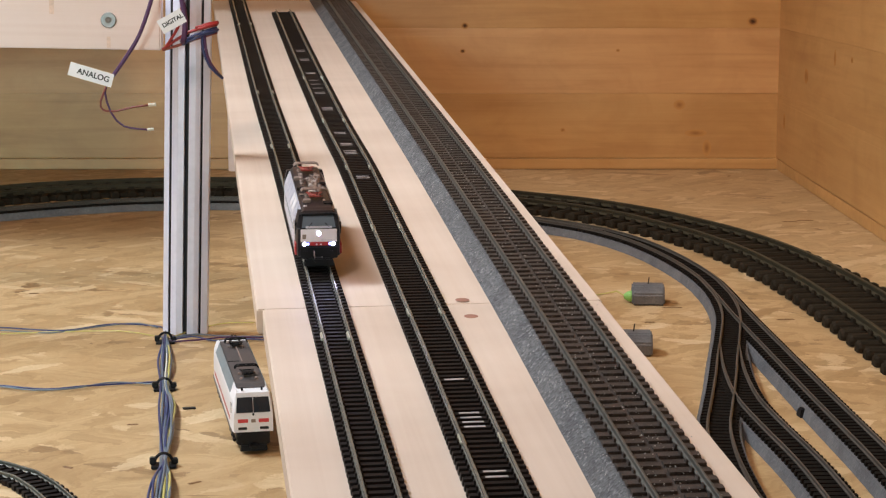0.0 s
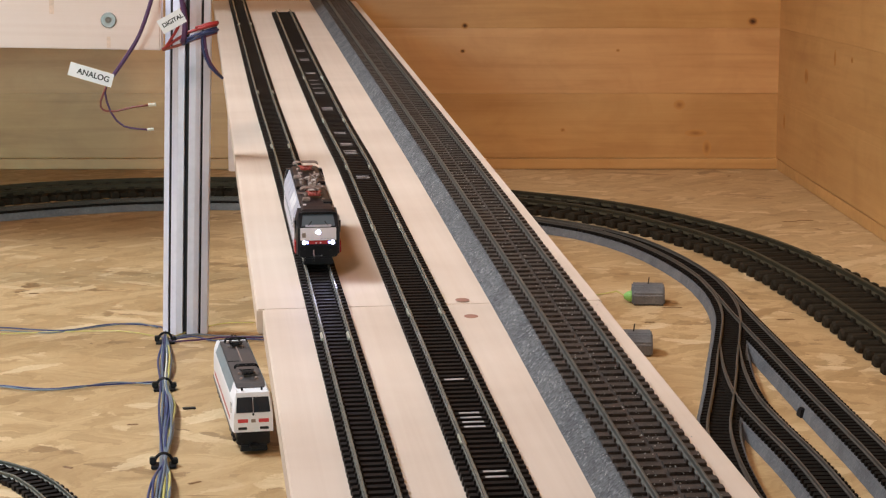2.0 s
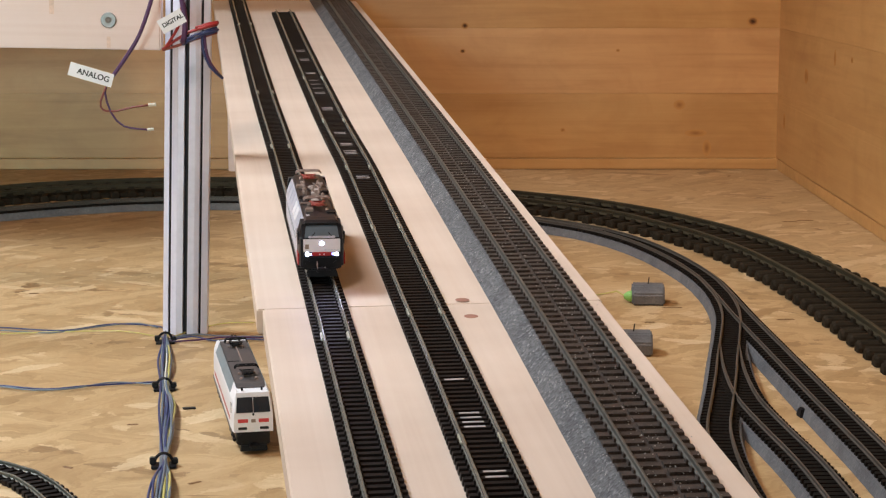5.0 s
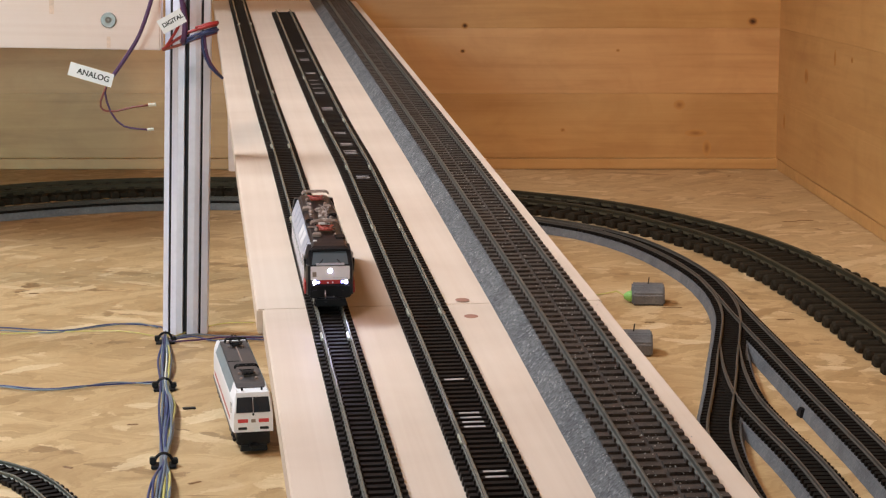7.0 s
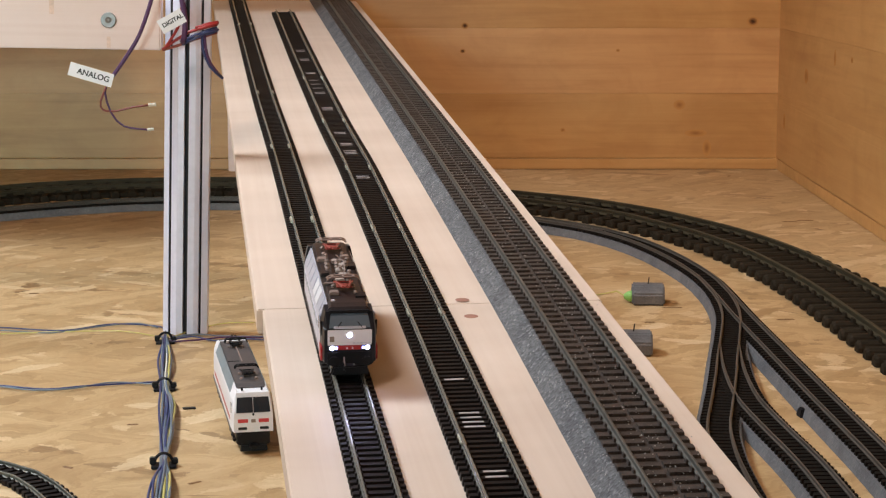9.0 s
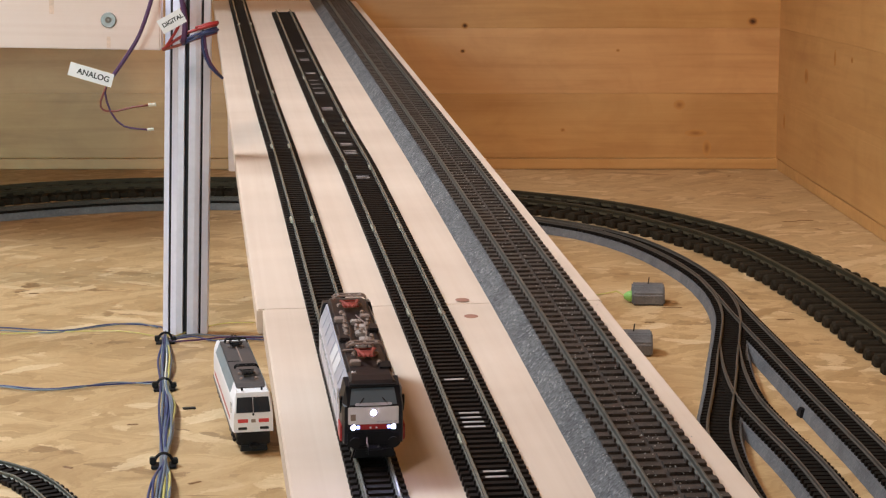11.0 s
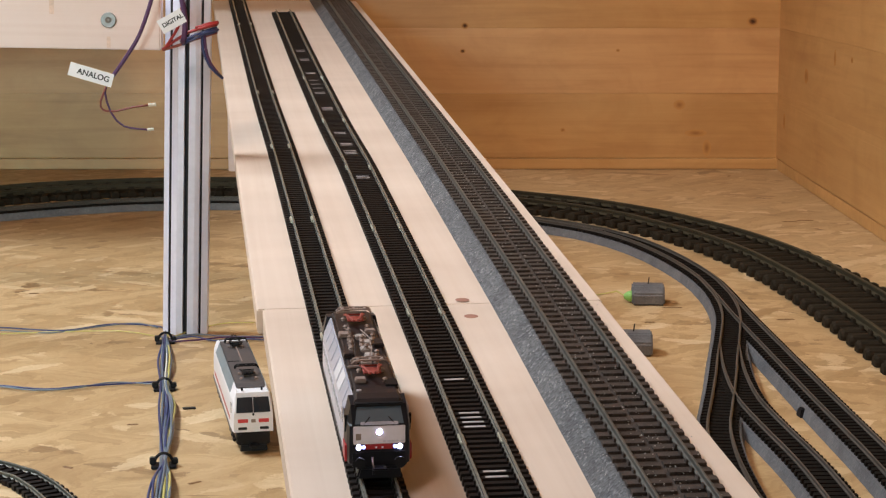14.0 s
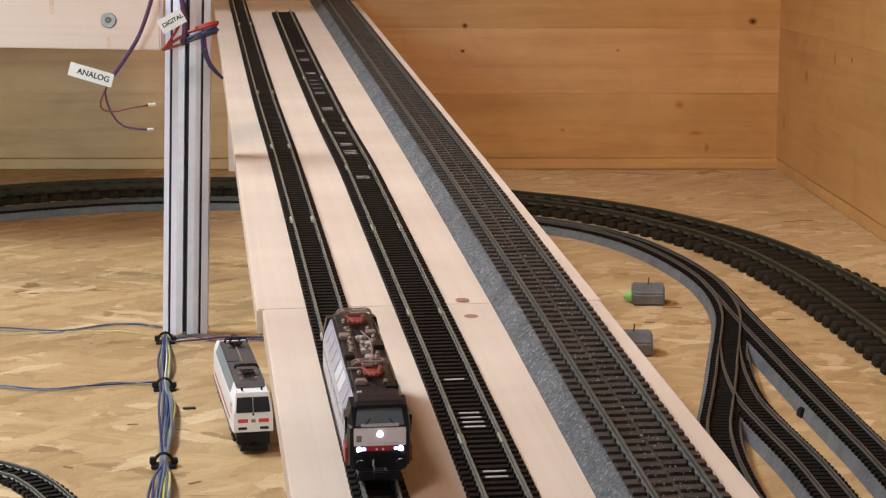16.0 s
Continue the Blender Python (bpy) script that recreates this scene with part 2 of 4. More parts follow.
def lathe(bm, profile, m, sides=16):
    """Revolve (r, z) pairs round z, placed by m."""
    rings = []
    for r, z in profile:
        rings.append([bm.verts.new(m @ Vector((r * math.cos(2 * math.pi * k / sides), r * math.sin(2 * math.pi * k / sides), z))) for k in range(sides)])
    for q, s in zip(rings, rings[1:]):
        for k in range(sides):
            bm.faces.new((q[k], q[(k + 1) % sides], s[(k + 1) % sides], s[k]))
    bm.faces.new(rings[0][::-1])
    bm.faces.new(rings[-1])
    return bm


def sweep(bm, path, profile, shift=0.0, z=0.0):
    """Sweep an (x, z) outline along an (x, y) path; shift: to the path's right."""
    path = [Vector((p[0], p[1])) for p in path]
    rings = []
    for i, p in enumerate(path):
        t = (path[min(i + 1, len(path) - 1)] - path[max(i - 1, 0)]).normalized()
        n = Vector((t.y, -t.x))
        rings.append([bm.verts.new((p.x + n.x * (shift + a), p.y + n.y * (shift + a), z + b)) for a, b in profile])
    k = len(profile)
    for q, s in zip(rings, rings[1:]):
        for j in range(k):
            bm.faces.new((q[j], q[(j + 1) % k], s[(j + 1) % k], s[j]))
    bm.faces.new(rings[0])
    bm.faces.new(rings[-1][::-1])
    return bm


def spline(points, step):
    """Catmull-Rom curve through points, sampled about every step metres."""
    P = [Vector(p) for p in points]
    P = [2 * P[0] - P[1]] + P + [2 * P[-1] - P[-2]]
    out = []
    for a, b, c, d in zip(P, P[1:], P[2:], P[3:]):
        n = max(2, int((c - b).length / step))
        for k in range(n):
            t = k / n
            out.append(0.5 * (2 * b + (c - a) * t + (2 * a - 5 * b + 4 * c - d) * t * t + (3 * b - a - 3 * c + d) * t ** 3))
    return out + [P[-2]]


def pieces(name, path, count, profile, material, parent):
    """Strips laid end to end along a path, with a fine joint after every count points."""
    for k in range(0, len(path) - 1, count):
        run = path[k:k + count + 1]
        if len(run) > 1:
            run = run[:-1] + [run[-1] + (run[-2] - run[-1]).normalized() * 0.0004]
            part(name, sweep(bmesh.new(), run, profile), material, parent)


def rail_profile(h, head, foot):
    web = head * 0.4
    return [(-foot / 2, 0), (foot / 2, 0), (foot / 2, h * 0.14), (web / 2, h * 0.3), (web / 2, h * 0.62), (head / 2, h * 0.72),
            (head / 2, h * 0.95), (head * 0.35, h), (-head * 0.35, h), (-head / 2, h * 0.95), (-head / 2, h * 0.72), (-web / 2, h * 0.62), (-web / 2, h * 0.3), (-foot / 2, h * 0.14)]


def along(path, pitch, start=0.0):
    """Places and headings every pitch metres along an (x, y) path."""
    out, want, run = [], start, 0.0
    for a, b in zip(path, path[1:]):
        d = (b - a).length
        while want <= run + d:
            p = a + (b - a) * ((want - run) / d)
            out.append((p.x, p.y, math.atan2(-(b - a).x, (b - a).y), want))
            want += pitch
        run += d
    return out


def track(name, m, path, cc, rail, sleeper, pitch, label, group, mats, z=0.0, strip=0.44, chairs=True, web=True, skip=0.0, gleaming=(), limit=300, jitter=0.0, split=0.0, loaf=False, fill=0.66):
    """A track in parts: two rails, a web under them and every sleeper.
    cc: between rail centres; rail: (height, head, foot); sleeper: (length, width, height)."""
    root = thing(name, m, label, "model railway track", group)
    h, head, foot = rail
    sl, sw, sh = sleeper
    for sgn in (-1, 1):
        part("rail", sweep(bmesh.new(), path, rail_profile(h, head, foot), sgn * cc / 2, z + sh), mats[0], root)
    if web:
        part("base_strip", sweep(bmesh.new(), path, [(-sl * strip, 0.00005), (sl * strip, 0.00005), (sl * strip, sh * fill), (-sl * strip, sh * fill)], 0.0, z), mats[1], root)
        bm = bmesh.new()
        for sgn in (-1, 1):
            sweep(bm, path, [(-head * 0.8, 0), (head * 0.8, 0), (head * 0.8, sh * 0.6), (-head * 0.8, sh * 0.6)], sgn * cc / 2, z)
        part("web", bm, mats[1], root)
    bm = bmesh.new()
    if loaf:
        half = [(-0.50, 0.0), (-0.50, 0.45), (-0.40, 0.80), (-0.20, 1.0), (0.20, 1.0), (0.40, 0.80), (0.50, 0.45), (0.50, 0.0)]
        rings = [[bm.verts.new((x * sl / 2, a * sw * k, b * sh * k)) for a, b in half] for x, k in ((-1, 0.72), (-0.985, 0.88), (-0.94, 1.0), (0.94, 1.0), (0.985, 0.88), (1, 0.72))]
        for q, r in zip(rings, rings[1:]):
            for j in range(8):
                bm.faces.new((q[j], q[(j + 1) % 8], r[(j + 1) % 8], r[j]))
        bm.faces.new(rings[0]), bm.faces.new(rings[-1][::-1])
    elif split:
        box(bm, -sl / 2, -split, -sw / 2 - split, sw / 2 - split, 0, sh, 0, (0.985, 0.82))
        box(bm, split, sl / 2, -sw / 2 + split, sw / 2 + split, 0, sh, 0, (0.985, 0.82))
    else:
        box(bm, -sl / 2, sl / 2, -sw / 2, sw / 2, 0, sh, 0, (0.985, 0.82))
    if chairs:
        for sgn in (-1, 1):
            for k in (-1, 1):
                x = sgn * cc / 2 + k * (foot / 2 + head * 0.3)
                box(bm, x - head * 0.45, x + head * 0.45, -sw * 0.36, sw * 0.36, sh, sh + h * 0.42, 0, (0.6, 0.7))
    me = mesh_of(bm, "sleeper", mats[1])
    # thin pale plate: a reflection painted onto the sleeper's top
    gleam = mesh_of(boxed(-cc * 0.27, cc * 0.27, -sw * 0.26, sw * 0.26, sh + 0.00004, sh + 0.00016), "worn_patch", SHEEN)
    rnd = random.Random(len(path))
    for i, (x, y, a, run) in enumerate(along(path, pitch, skip)):
        if i >= limit:
            break
        ob = new("sleeper", me)
        ob.parent = root
        if any(p <= y <= q for p, q in gleaming):
            patch = tagged(new("worn_patch", gleam), "pale patch painted for a bright reflection on the sleeper")
            patch.parent = ob
        ob.matrix_basis = Matrix.Translation((x, y, z + rnd.uniform(-1, 1) * jitter)) @ Matrix.Rotation(a + rnd.uniform(-1, 1) * jitter * 30, 4, "Z")
    return root


def text_mesh(body, size, material, name, parent, m, depth=0.00008):
    """Lettering in the built-in font, turned into a mesh part."""
    cu = bpy.data.curves.new(name, "FONT")
    cu.offset = 0.00010
    cu.body, cu.size, cu.extrude, cu.align_x, cu.align_y = body, size, depth, "CENTER", "CENTER"
    tmp = bpy.data.objects.new(name + "_tmp", cu)
    scene.collection.objects.link(tmp)
    bpy.context.view_layer.update()
    me = bpy.data.meshes.new_from_object(tmp.evaluated_get(bpy.context.evaluated_depsgraph_get()))
    bpy.data.objects.remove(tmp)
    me.materials.clear()
    me.materials.append(material)
    ob = new(name, me)
    ob.parent = parent
    ob.matrix_basis = m
    return ob


# ---------------------------------------------------------------- the room
solo("floor", boxed(XL - 0.05, XR + 0.05, YF - 0.05, YB + 0.05, -0.018, 0.0), OSB, "golden oriented strand board base of the layout", "floor", kind="structure")
solo("ceiling", boxed(XL - 0.05, XR + 0.05, YF - 0.05, YB + 0.05, ZC, ZC + 0.02), CEIL, "wooden ceiling above the layout", "ceiling", kind="structure")


def plank_mesh(length, height, depth, material):
    """A wall plank with a broad chamfer along its upper edge; its face looks to -y."""
    bm = bmesh.new()
    prof = [(0.0, 0.0), (0.0, height), (-depth * 0.76, height), (-depth * 0.78, height - 0.0004), (-depth * 0.92, height - 0.0075), (-depth, height - 0.0081), (-depth, depth * 0.2), (-depth * 0.9, 0.0)]
    rings = [[bm.verts.new((x, y, z)) for y, z in prof] for x in (0, length)]
    k = len(prof)
    for j in range(k):
        bm.faces.new((rings[0][j], rings[0][(j + 1) % k], rings[1][(j + 1) % k], rings[1][j]))
    bm.faces.new(rings[0])
    bm.faces.new(rings[1][::-1])
    return mesh_of(bm, "plank", material)


PITCH = 0.0628


def planked(name, m, length, z0, z1, label, hole=None, pale=()):
    """A wall of planks; hole: (a, b, c, d) leaves an opening from a to b along it and c to d up it; pale: the rows of lighter wood."""
    root = thing(name, m, label, "wall", kind="structure")
    whole = {k: plank_mesh(length, PITCH - 0.0001, 0.0015, k) for k in (WALL, WALL_P)}
    z, i = z0, 0
    while z < z1:
        spans = [(0, length)]
        if hole and z + PITCH > hole[2] and z < hole[3]:
            spans = [(0, hole[0]), (hole[1], length)]
        for a, b in spans:
            wood = WALL_P if i in pale else WALL
            ob = new("plank", whole[wood] if b - a == length else plank_mesh(b - a, PITCH - 0.0001, 0.0015, wood))
            ob.parent = root
            ob.matrix_basis = Matrix.Translation((a, 0, z))
        z += PITCH
        i += 1
    return root


planked("wall_back", Matrix.Translation((XL, YB + 0.0015, 0)), XR - XL, 0.0104, ZC, "honey-coloured pine plank wall", pale=(1, 4, 7))
planked("wall_right", pose(XR + 0.0015, YB, 0, 0, 0, -90), YB - YF, 0.0104, ZC, "honey-coloured pine plank wall")
planked("wall_left", pose(XL - 0.0015, YF, 0, 0, 0, 90), YB - YF, 0.0104, ZC, "pine plank wall with a window", hole=(1.70, 2.36, 1.14, 1.46))
# the unseen opening is made up to go with the front fill
planked("wall_front", pose(XR, YF - 0.0015, 0, 0, 0, 180), XR - XL, 0.0104, ZC, "pine plank wall with an opening behind the fill light", hole=(0.47, 1.08, 0.13, 0.45))
for nm, a in (("wall_backing_north", (XL - 0.05, XR + 0.05, YB + 0.0045, YB + 0.05)), ("wall_backing_east", (XR + 0.0045, XR + 0.05, YF - 0.05, YB + 0.004))):
    solo(nm, boxed(*a, 0.0, ZC), WALL, "pine boards behind the planking", "wall", kind="structure")
solo("baseboard", boxed(XL, XR - 0.0002, YB - 0.010, YB - 0.0002, 0.0004, 0.0102, 0.0006), WALL, "narrow pine strip along the foot of the wall", "baseboard", kind="structure")
bm = boxed(XR - 0.0014, XR - 0.0002, YF, YB - 0.0102, 0.0004, 0.01035, 0.0003)
solo("baseboard_side", bm, WALL, "narrow pine strip along the foot of the wall", "baseboard", kind="structure")


def mat_knot(name, core, ring):
    """A knot that fades from its core into the wood round it."""
    m = Mat(name, 0.55)
    tc = m.node("TexCoord")
    ln = m.node("VectorMath")
    ln.operation = "LENGTH"
    m.link(tc.outputs["Object"], ln.inputs[0])
    warp = m.noise(m.coords(vary=5.0), 350.0, 4.0)
    add = m.node("Math")
    add.operation = "MULTIPLY_ADD"
    m.link(warp, add.inputs[0])
    add.inputs[1].default_value = 1.1
    sc = m.node("Math")
    sc.operation, sc.inputs[1].default_value = "MULTIPLY_ADD", 1.0
    sc.inputs[2].default_value = -0.55
    m.link(ln.outputs["Value"], sc.inputs[0])
    m.link(sc.outputs[0], add.inputs[2])
    m.color(m.ramp(add.outputs[0], [(0.12, core), (0.45, ring), (0.80, (0.52, 0.274, 0.095))]))
    m.b.inputs["Specular IOR Level"].default_value = 0.15
    return m.m


KNOT = mat_knot("wood_knot", (0.055, 0.022, 0.010), (0.20, 0.085, 0.03))
KNOT_P = mat_knot("pale_wood_knot", (0.33, 0.155, 0.055), (0.43, 0.212, 0.072))


def knot(x, z, r, mat, wall="wall_back", start=XL, long=1.15, tall=0.95):
    """A knot in a wall: a thin disc of unit size in its own space."""
    bm = lathe(bmesh.new(), [(1.0, 0.0), (0.99, 0.04), (0.3, 0.05)], pose(0, 0, 0, 90, 0, 0), 18)
    ob = part("knot", bm, mat, bpy.data.objects[wall], "dark knot in the wood" if mat is KNOT else "faint brown knot in the wood")
    ob.matrix_basis = Matrix.Translation((x - start, -0.0016, z)) @ Matrix.Diagonal((r * long, 0.006, r * tall, 1))


for kx, kz, kr, km in ((0.2985, 0.1425, 0.0050, KNOT), (0.0212, 0.1384, 0.0034, KNOT), (0.0190, 0.1140, 0.0024, KNOT), (0.2295, 0.0620, 0.0050, KNOT_P), (0.1690, 0.1146, 0.0017, KNOT_P), (0.1165, 0.0375, 0.0020, KNOT_P)):
    knot(kx, kz, kr, km)
knot(0.2460, 0.0345, 0.0050, KNOT_P, long=2.2, tall=0.7)
knot(0.2570, 0.0200, 0.0062, KNOT_P, long=0.7, tall=1.3)
for ky, kz, kr, tall in ((1.5041, 0.1226, 0.0030, 2.2), (1.6207, 0.0993, 0.0062, 1.1), (1.7183, 0.0495, 0.0030, 2.4), (1.4415, 0.1246, 0.0030, 0.8)):
    knot(YB - ky, kz, kr, KNOT_P, "wall_right", 0.0, 1.1, tall)

# ---------------------------------------------------------------- the ramp and its three tracks
BU, BV, BN = Vector((0.990402, 0.138175, 0.0)), Vector((-0.137717, 0.987123, 0.081376)), Vector((0.011244, -0.080596, 0.996683))
RAMP = Matrix(((BU.x, BV.x, BN.x, -0.018241), (BU.y, BV.y, BN.y, 0.497531), (BU.z, BV.z, BN.z, 0.059483), (0, 0, 0, 1)))
V0, VS, V1 = -0.12, 0.1955, 1.268

ramp = thing("ramp", RAMP, "pale planed wooden ramp carrying three model tracks", "ramp")
part("near_board", boxed(-0.0250, 0.1086, V0, VS - 0.0003, -0.010, 0.0, 0.0006), RAMPW, ramp)
part("far_board", boxed(-0.0272, 0.1095, VS + 0.0003, V1, -0.010, -0.0003, 0.0006), RAMPW, ramp)
part("splice_plate", boxed(-0.021, 0.100, VS - 0.03, VS + 0.05, -0.020, -0.0102, 0.0006), RAMPW, ramp)
HOLE = mat_plain("bored_hole_wood", (0.34, 0.165, 0.115), 0.8, 0, 0.3, 500)
for v in (0.2006, 0.1774):
    bm = bmesh.new()
    lathe(bm, [(0.0024, 0.0), (0.0028, 0.00012)], Matrix.Translation((0.054, v, -0.0001)), 14)
    part("screw_hole", bm, HOLE, ramp, "dark countersunk screw hole")


N_PATH = spline([(0.0, V0), (0.0, 0.0), (-0.0004, 0.33), (-0.0012, 0.51), (-0.003, 0.70), (-0.0042, 1.06), (-0.0048, 1.264)], 0.02)
T_PATH = spline([(0.0342, V0), (0.0348, 0.0), (0.0355, 0.10), (0.0358, 0.17), (0.0362, 0.38), (0.0361, 0.47), (0.0341, 0.61), (0.0333, 0.85), (0.0334, 1.156)], 0.02)
H_PATH = spline([(0.0796, V0), (0.0816, 0.0), (0.0832, 0.10), (0.0845, 0.19), (0.0859, 0.42), (0.0860, 0.60), (0.0855, 0.85), (0.0846, 1.264)], 0.02)
track("small_track", RAMP, N_PATH, 0.0096, (0.0022, 0.0008, 0.0013), (0.0160, 0.0025, 0.0021), 0.0045,
      "narrow model track with dark sleepers on the ramp", "tracks on the ramp", (RAIL, SLEEPER), limit=340)
track("medium_track", RAMP, T_PATH, 0.0124, (0.0022, 0.0009, 0.0014), (0.0204, 0.0024, 0.0022), 0.0043,
      "medium-gauge model track ending short of the ramp's head", "tracks on the ramp", (RAIL, SLEEPER), limit=340,
      # stretches whose sleepers get a painted reflection
      gleaming=((0.044, 0.061), (0.001, 0.012), (0.8916, 0.9040), (0.8466, 0.8583), (0.7816, 0.7895), (0.7520, 0.7570), (0.7321, 0.7369), (0.7151, 0.7199), (0.6952, 0.7021), (0.6319, 0.6423), (0.5497, 0.5569), (0.5149, 0.5217), (0.4887, 0.5015), (0.4226, 0.4310), (0.0914, 0.0957)))
bed = thing("ballast_bed", RAMP, "grey granulated foam ballast bed on the ramp", "track bed")
pieces("foam", H_PATH, 17, [(-0.0202, 0.0001), (0.0142, 0.0001), (0.0137, 0.0062), (-0.0142, 0.0062)], BED, bed)
track("large_track", RAMP, H_PATH, 0.0170, (0.0026, 0.0009, 0.0017), (0.0268, 0.0038, 0.0022), 0.0065,
      "wide model track with brown sleepers on a grey ballast bed", "tracks on the ramp", (RAIL_H, SLEEPER_H), z=0.0052, strip=0.49, limit=300, jitter=0.0001, split=0.0006, fill=0.58)

# pale crumbs of ballast lying between the rails
rc = random.Random(9)
bm = bmesh.new()
for _ in range(1600):
    v = -0.12 + 0.62 * rc.random() ** 1.6
    mid = 0.0816 + 0.016 * min(v, 0.19) + 0.0055 * max(0.0, v - 0.19)
    o = rc.gauss(0.0005, 0.0055)
    r = rc.uniform(0.00012, 0.00036)
    if rc.random() < 0.45:
        o = rc.uniform(-0.0198, -0.0136)
        r *= 0.8
    u = mid + o
    z = 0.0074 if o > -0.0133 else min(0.0062, 0.0001 + 0.0061 * (o + 0.0202) / 0.006)
    ps = [bm.verts.new((u + r * math.cos(a), v + r * math.sin(a), z)) for a in (rc.random(), 2.1 + rc.random(), 4.2 + rc.random())]
    tip = bm.verts.new((u, v, z + r))
    for i in range(3):
        bm.faces.new((ps[i], ps[(i + 1) % 3], tip))
CRUMB = mat_plain("pale_grit", (0.50, 0.48, 0.45), 0.5, 0, 0.3, 900)
solo("ballast_crumbs", bm, CRUMB, "pale grit scattered on the wide track", "ballast", kind="stuff", m=RAMP)

def joiner(u, v, z, cc, parent):
    for sgn in (-1, 1):
        part("rail_joiner", boxed(u + sgn * cc / 2 - 0.0009, u + sgn * cc / 2 + 0.0009, v - 0.0042, v + 0.0042, z, z + 0.0016, 0.0003), JOINER, parent, "bright metal rail joiner")


small, medium = bpy.data.objects["small_track"], bpy.data.objects["medium_track"]
for v in (0.146, 0.333, 0.512, 0.699, 1.062):
    joiner(-0.0004 - 0.0038 * max(0, v - 0.2), v, 0.0021, 0.0096, small)
for u, v in ((0.0351, 0.034), (0.0358, 0.174), (0.0361, 0.313), (0.0361, 0.449), (0.0343, 0.591), (0.0335, 0.76)):
    joiner(u, v, 0.0022, 0.0124, medium)


# ---------------------------------------------------------------- tracks on the base
def floor_bed(path, w, top, name, label):
    root = thing(name, Matrix.Identity(4), label, "track bed", "foam track beds")
    pieces("foam_strip", path, 18, [(-w - 0.0022, 0.0002), (w + 0.0022, 0.0002), (w + 0.0006, top), (-w - 0.0006, top)], FOAM, root)
    return root


ID = Matrix.Identity(4)
A_PATH = spline([(-0.50, 1.290), (-0.42, 1.366), (-0.354, 1.4165), (-0.316, 1.443), (-0.272, 1.466), (-0.234, 1.4765), (-0.178, 1.480), (-0.09, 1.466), (0.0, 1.424), (0.06, 1.377), (0.0985, 1.3375), (0.1195, 1.306), (0.1375, 1.265), (0.152, 1.213), (0.1625, 1.155), (0.167, 1.110), (0.1685, 1.063), (0.1695, 1.002), (0.1720, 0.925), (0.1738, 0.872), (0.1762, 0.806), (0.1785, 0.750), (0.1802, 0.700), (0.184, 0.5)], 0.012)
C_PATH = spline([(0.1665, 1.125), (0.1678, 1.063), (0.1642, 1.010), (0.1552, 0.955), (0.1460, 0.905), (0.1385, 0.862), (0.1310, 0.822), (0.1255, 0.7935), (0.1200, 0.7625), (0.1160, 0.720), (0.1149, 0.678), (0.1154, 0.650), (0.120, 0.56)], 0.012)
B_PATH = spline([(0.1500, 0.925), (0.1450, 0.882), (0.1422, 0.846), (0.1412, 0.815), (0.1422, 0.791), (0.1448, 0.757), (0.1482, 0.718), (0.1503, 0.673), (0.155, 0.5)], 0.012)
N_KIT = (0.0099, (0.0021, 0.0008, 0.0014), (0.0172, 0.0027, 0.0020), 0.0053)
for k, (nm, path, label) in enumerate((("curved_track", A_PATH, "dark model track curving round on grey foam"), ("branch_track", C_PATH, "dark model track branching off at a turnout"), ("siding_track", B_PATH, "dark model siding leaving a turnout"))):
    top = 0.0056 - 0.0004 * k
    floor_bed(path, 0.0090, top, "foam_bed", "grey foam strip under the model track")
    track(nm, ID, path, *N_KIT, label, "tracks on the base", (RAIL_D, SLEEPER_B), z=top - 0.0003 + 0.0002 * k, skip=(0.0, 0.05, 0.03)[k], limit=300, chairs=False, fill=0.8)
solo("track_clip", boxed(-0.0022, 0.0022, -0.003, 0.003, 0.0002, 0.0045, 0.0005, (0.5, 0.8)), BLACK, "small black clip beside the foam bed", "clip", m=pose(0.1655, 0.8090, 0, 0, 0, 10))

O_PATH = spline([(0.268, 0.45), (0.259, 0.75), (0.2548, 0.888), (0.2515, 0.960), (0.2478, 1.020), (0.2430, 1.088), (0.2350, 1.155), (0.2245, 1.215), (0.2110, 1.265), (0.1955, 1.309), (0.1780, 1.346), (0.1580, 1.386), (0.1360, 1.418), (0.1130, 1.446), (0.080, 1.475), (0.0, 1.530), (-0.1, 1.570), (-0.19, 1.582), (-0.2485, 1.579), (-0.291, 1.570), (-0.340, 1.551), (-0.384, 1.518), (-0.50, 1.40)], 0.015)
track("heavy_track", ID, O_PATH, 0.0340, (0.0048, 0.0022, 0.0040), (0.0640, 0.0088, 0.0060), 0.0165,
      "large-gauge model track with chunky black sleepers", "tracks on the base", (RAIL_O, SLEEPER_O), z=0.0003, limit=300, jitter=0.0004, loaf=True)
L_PATH = spline([(-0.30, 0.765), (-0.23, 0.745), (-0.182, 0.7165), (-0.158, 0.690), (-0.135, 0.63), (-0.13, 0.5)], 0.012)
track("inner_track", ID, L_PATH, *N_KIT, "dark model track curving on the strand board", "tracks on the base", (RAIL, SLEEPER), z=0.0002, limit=200)


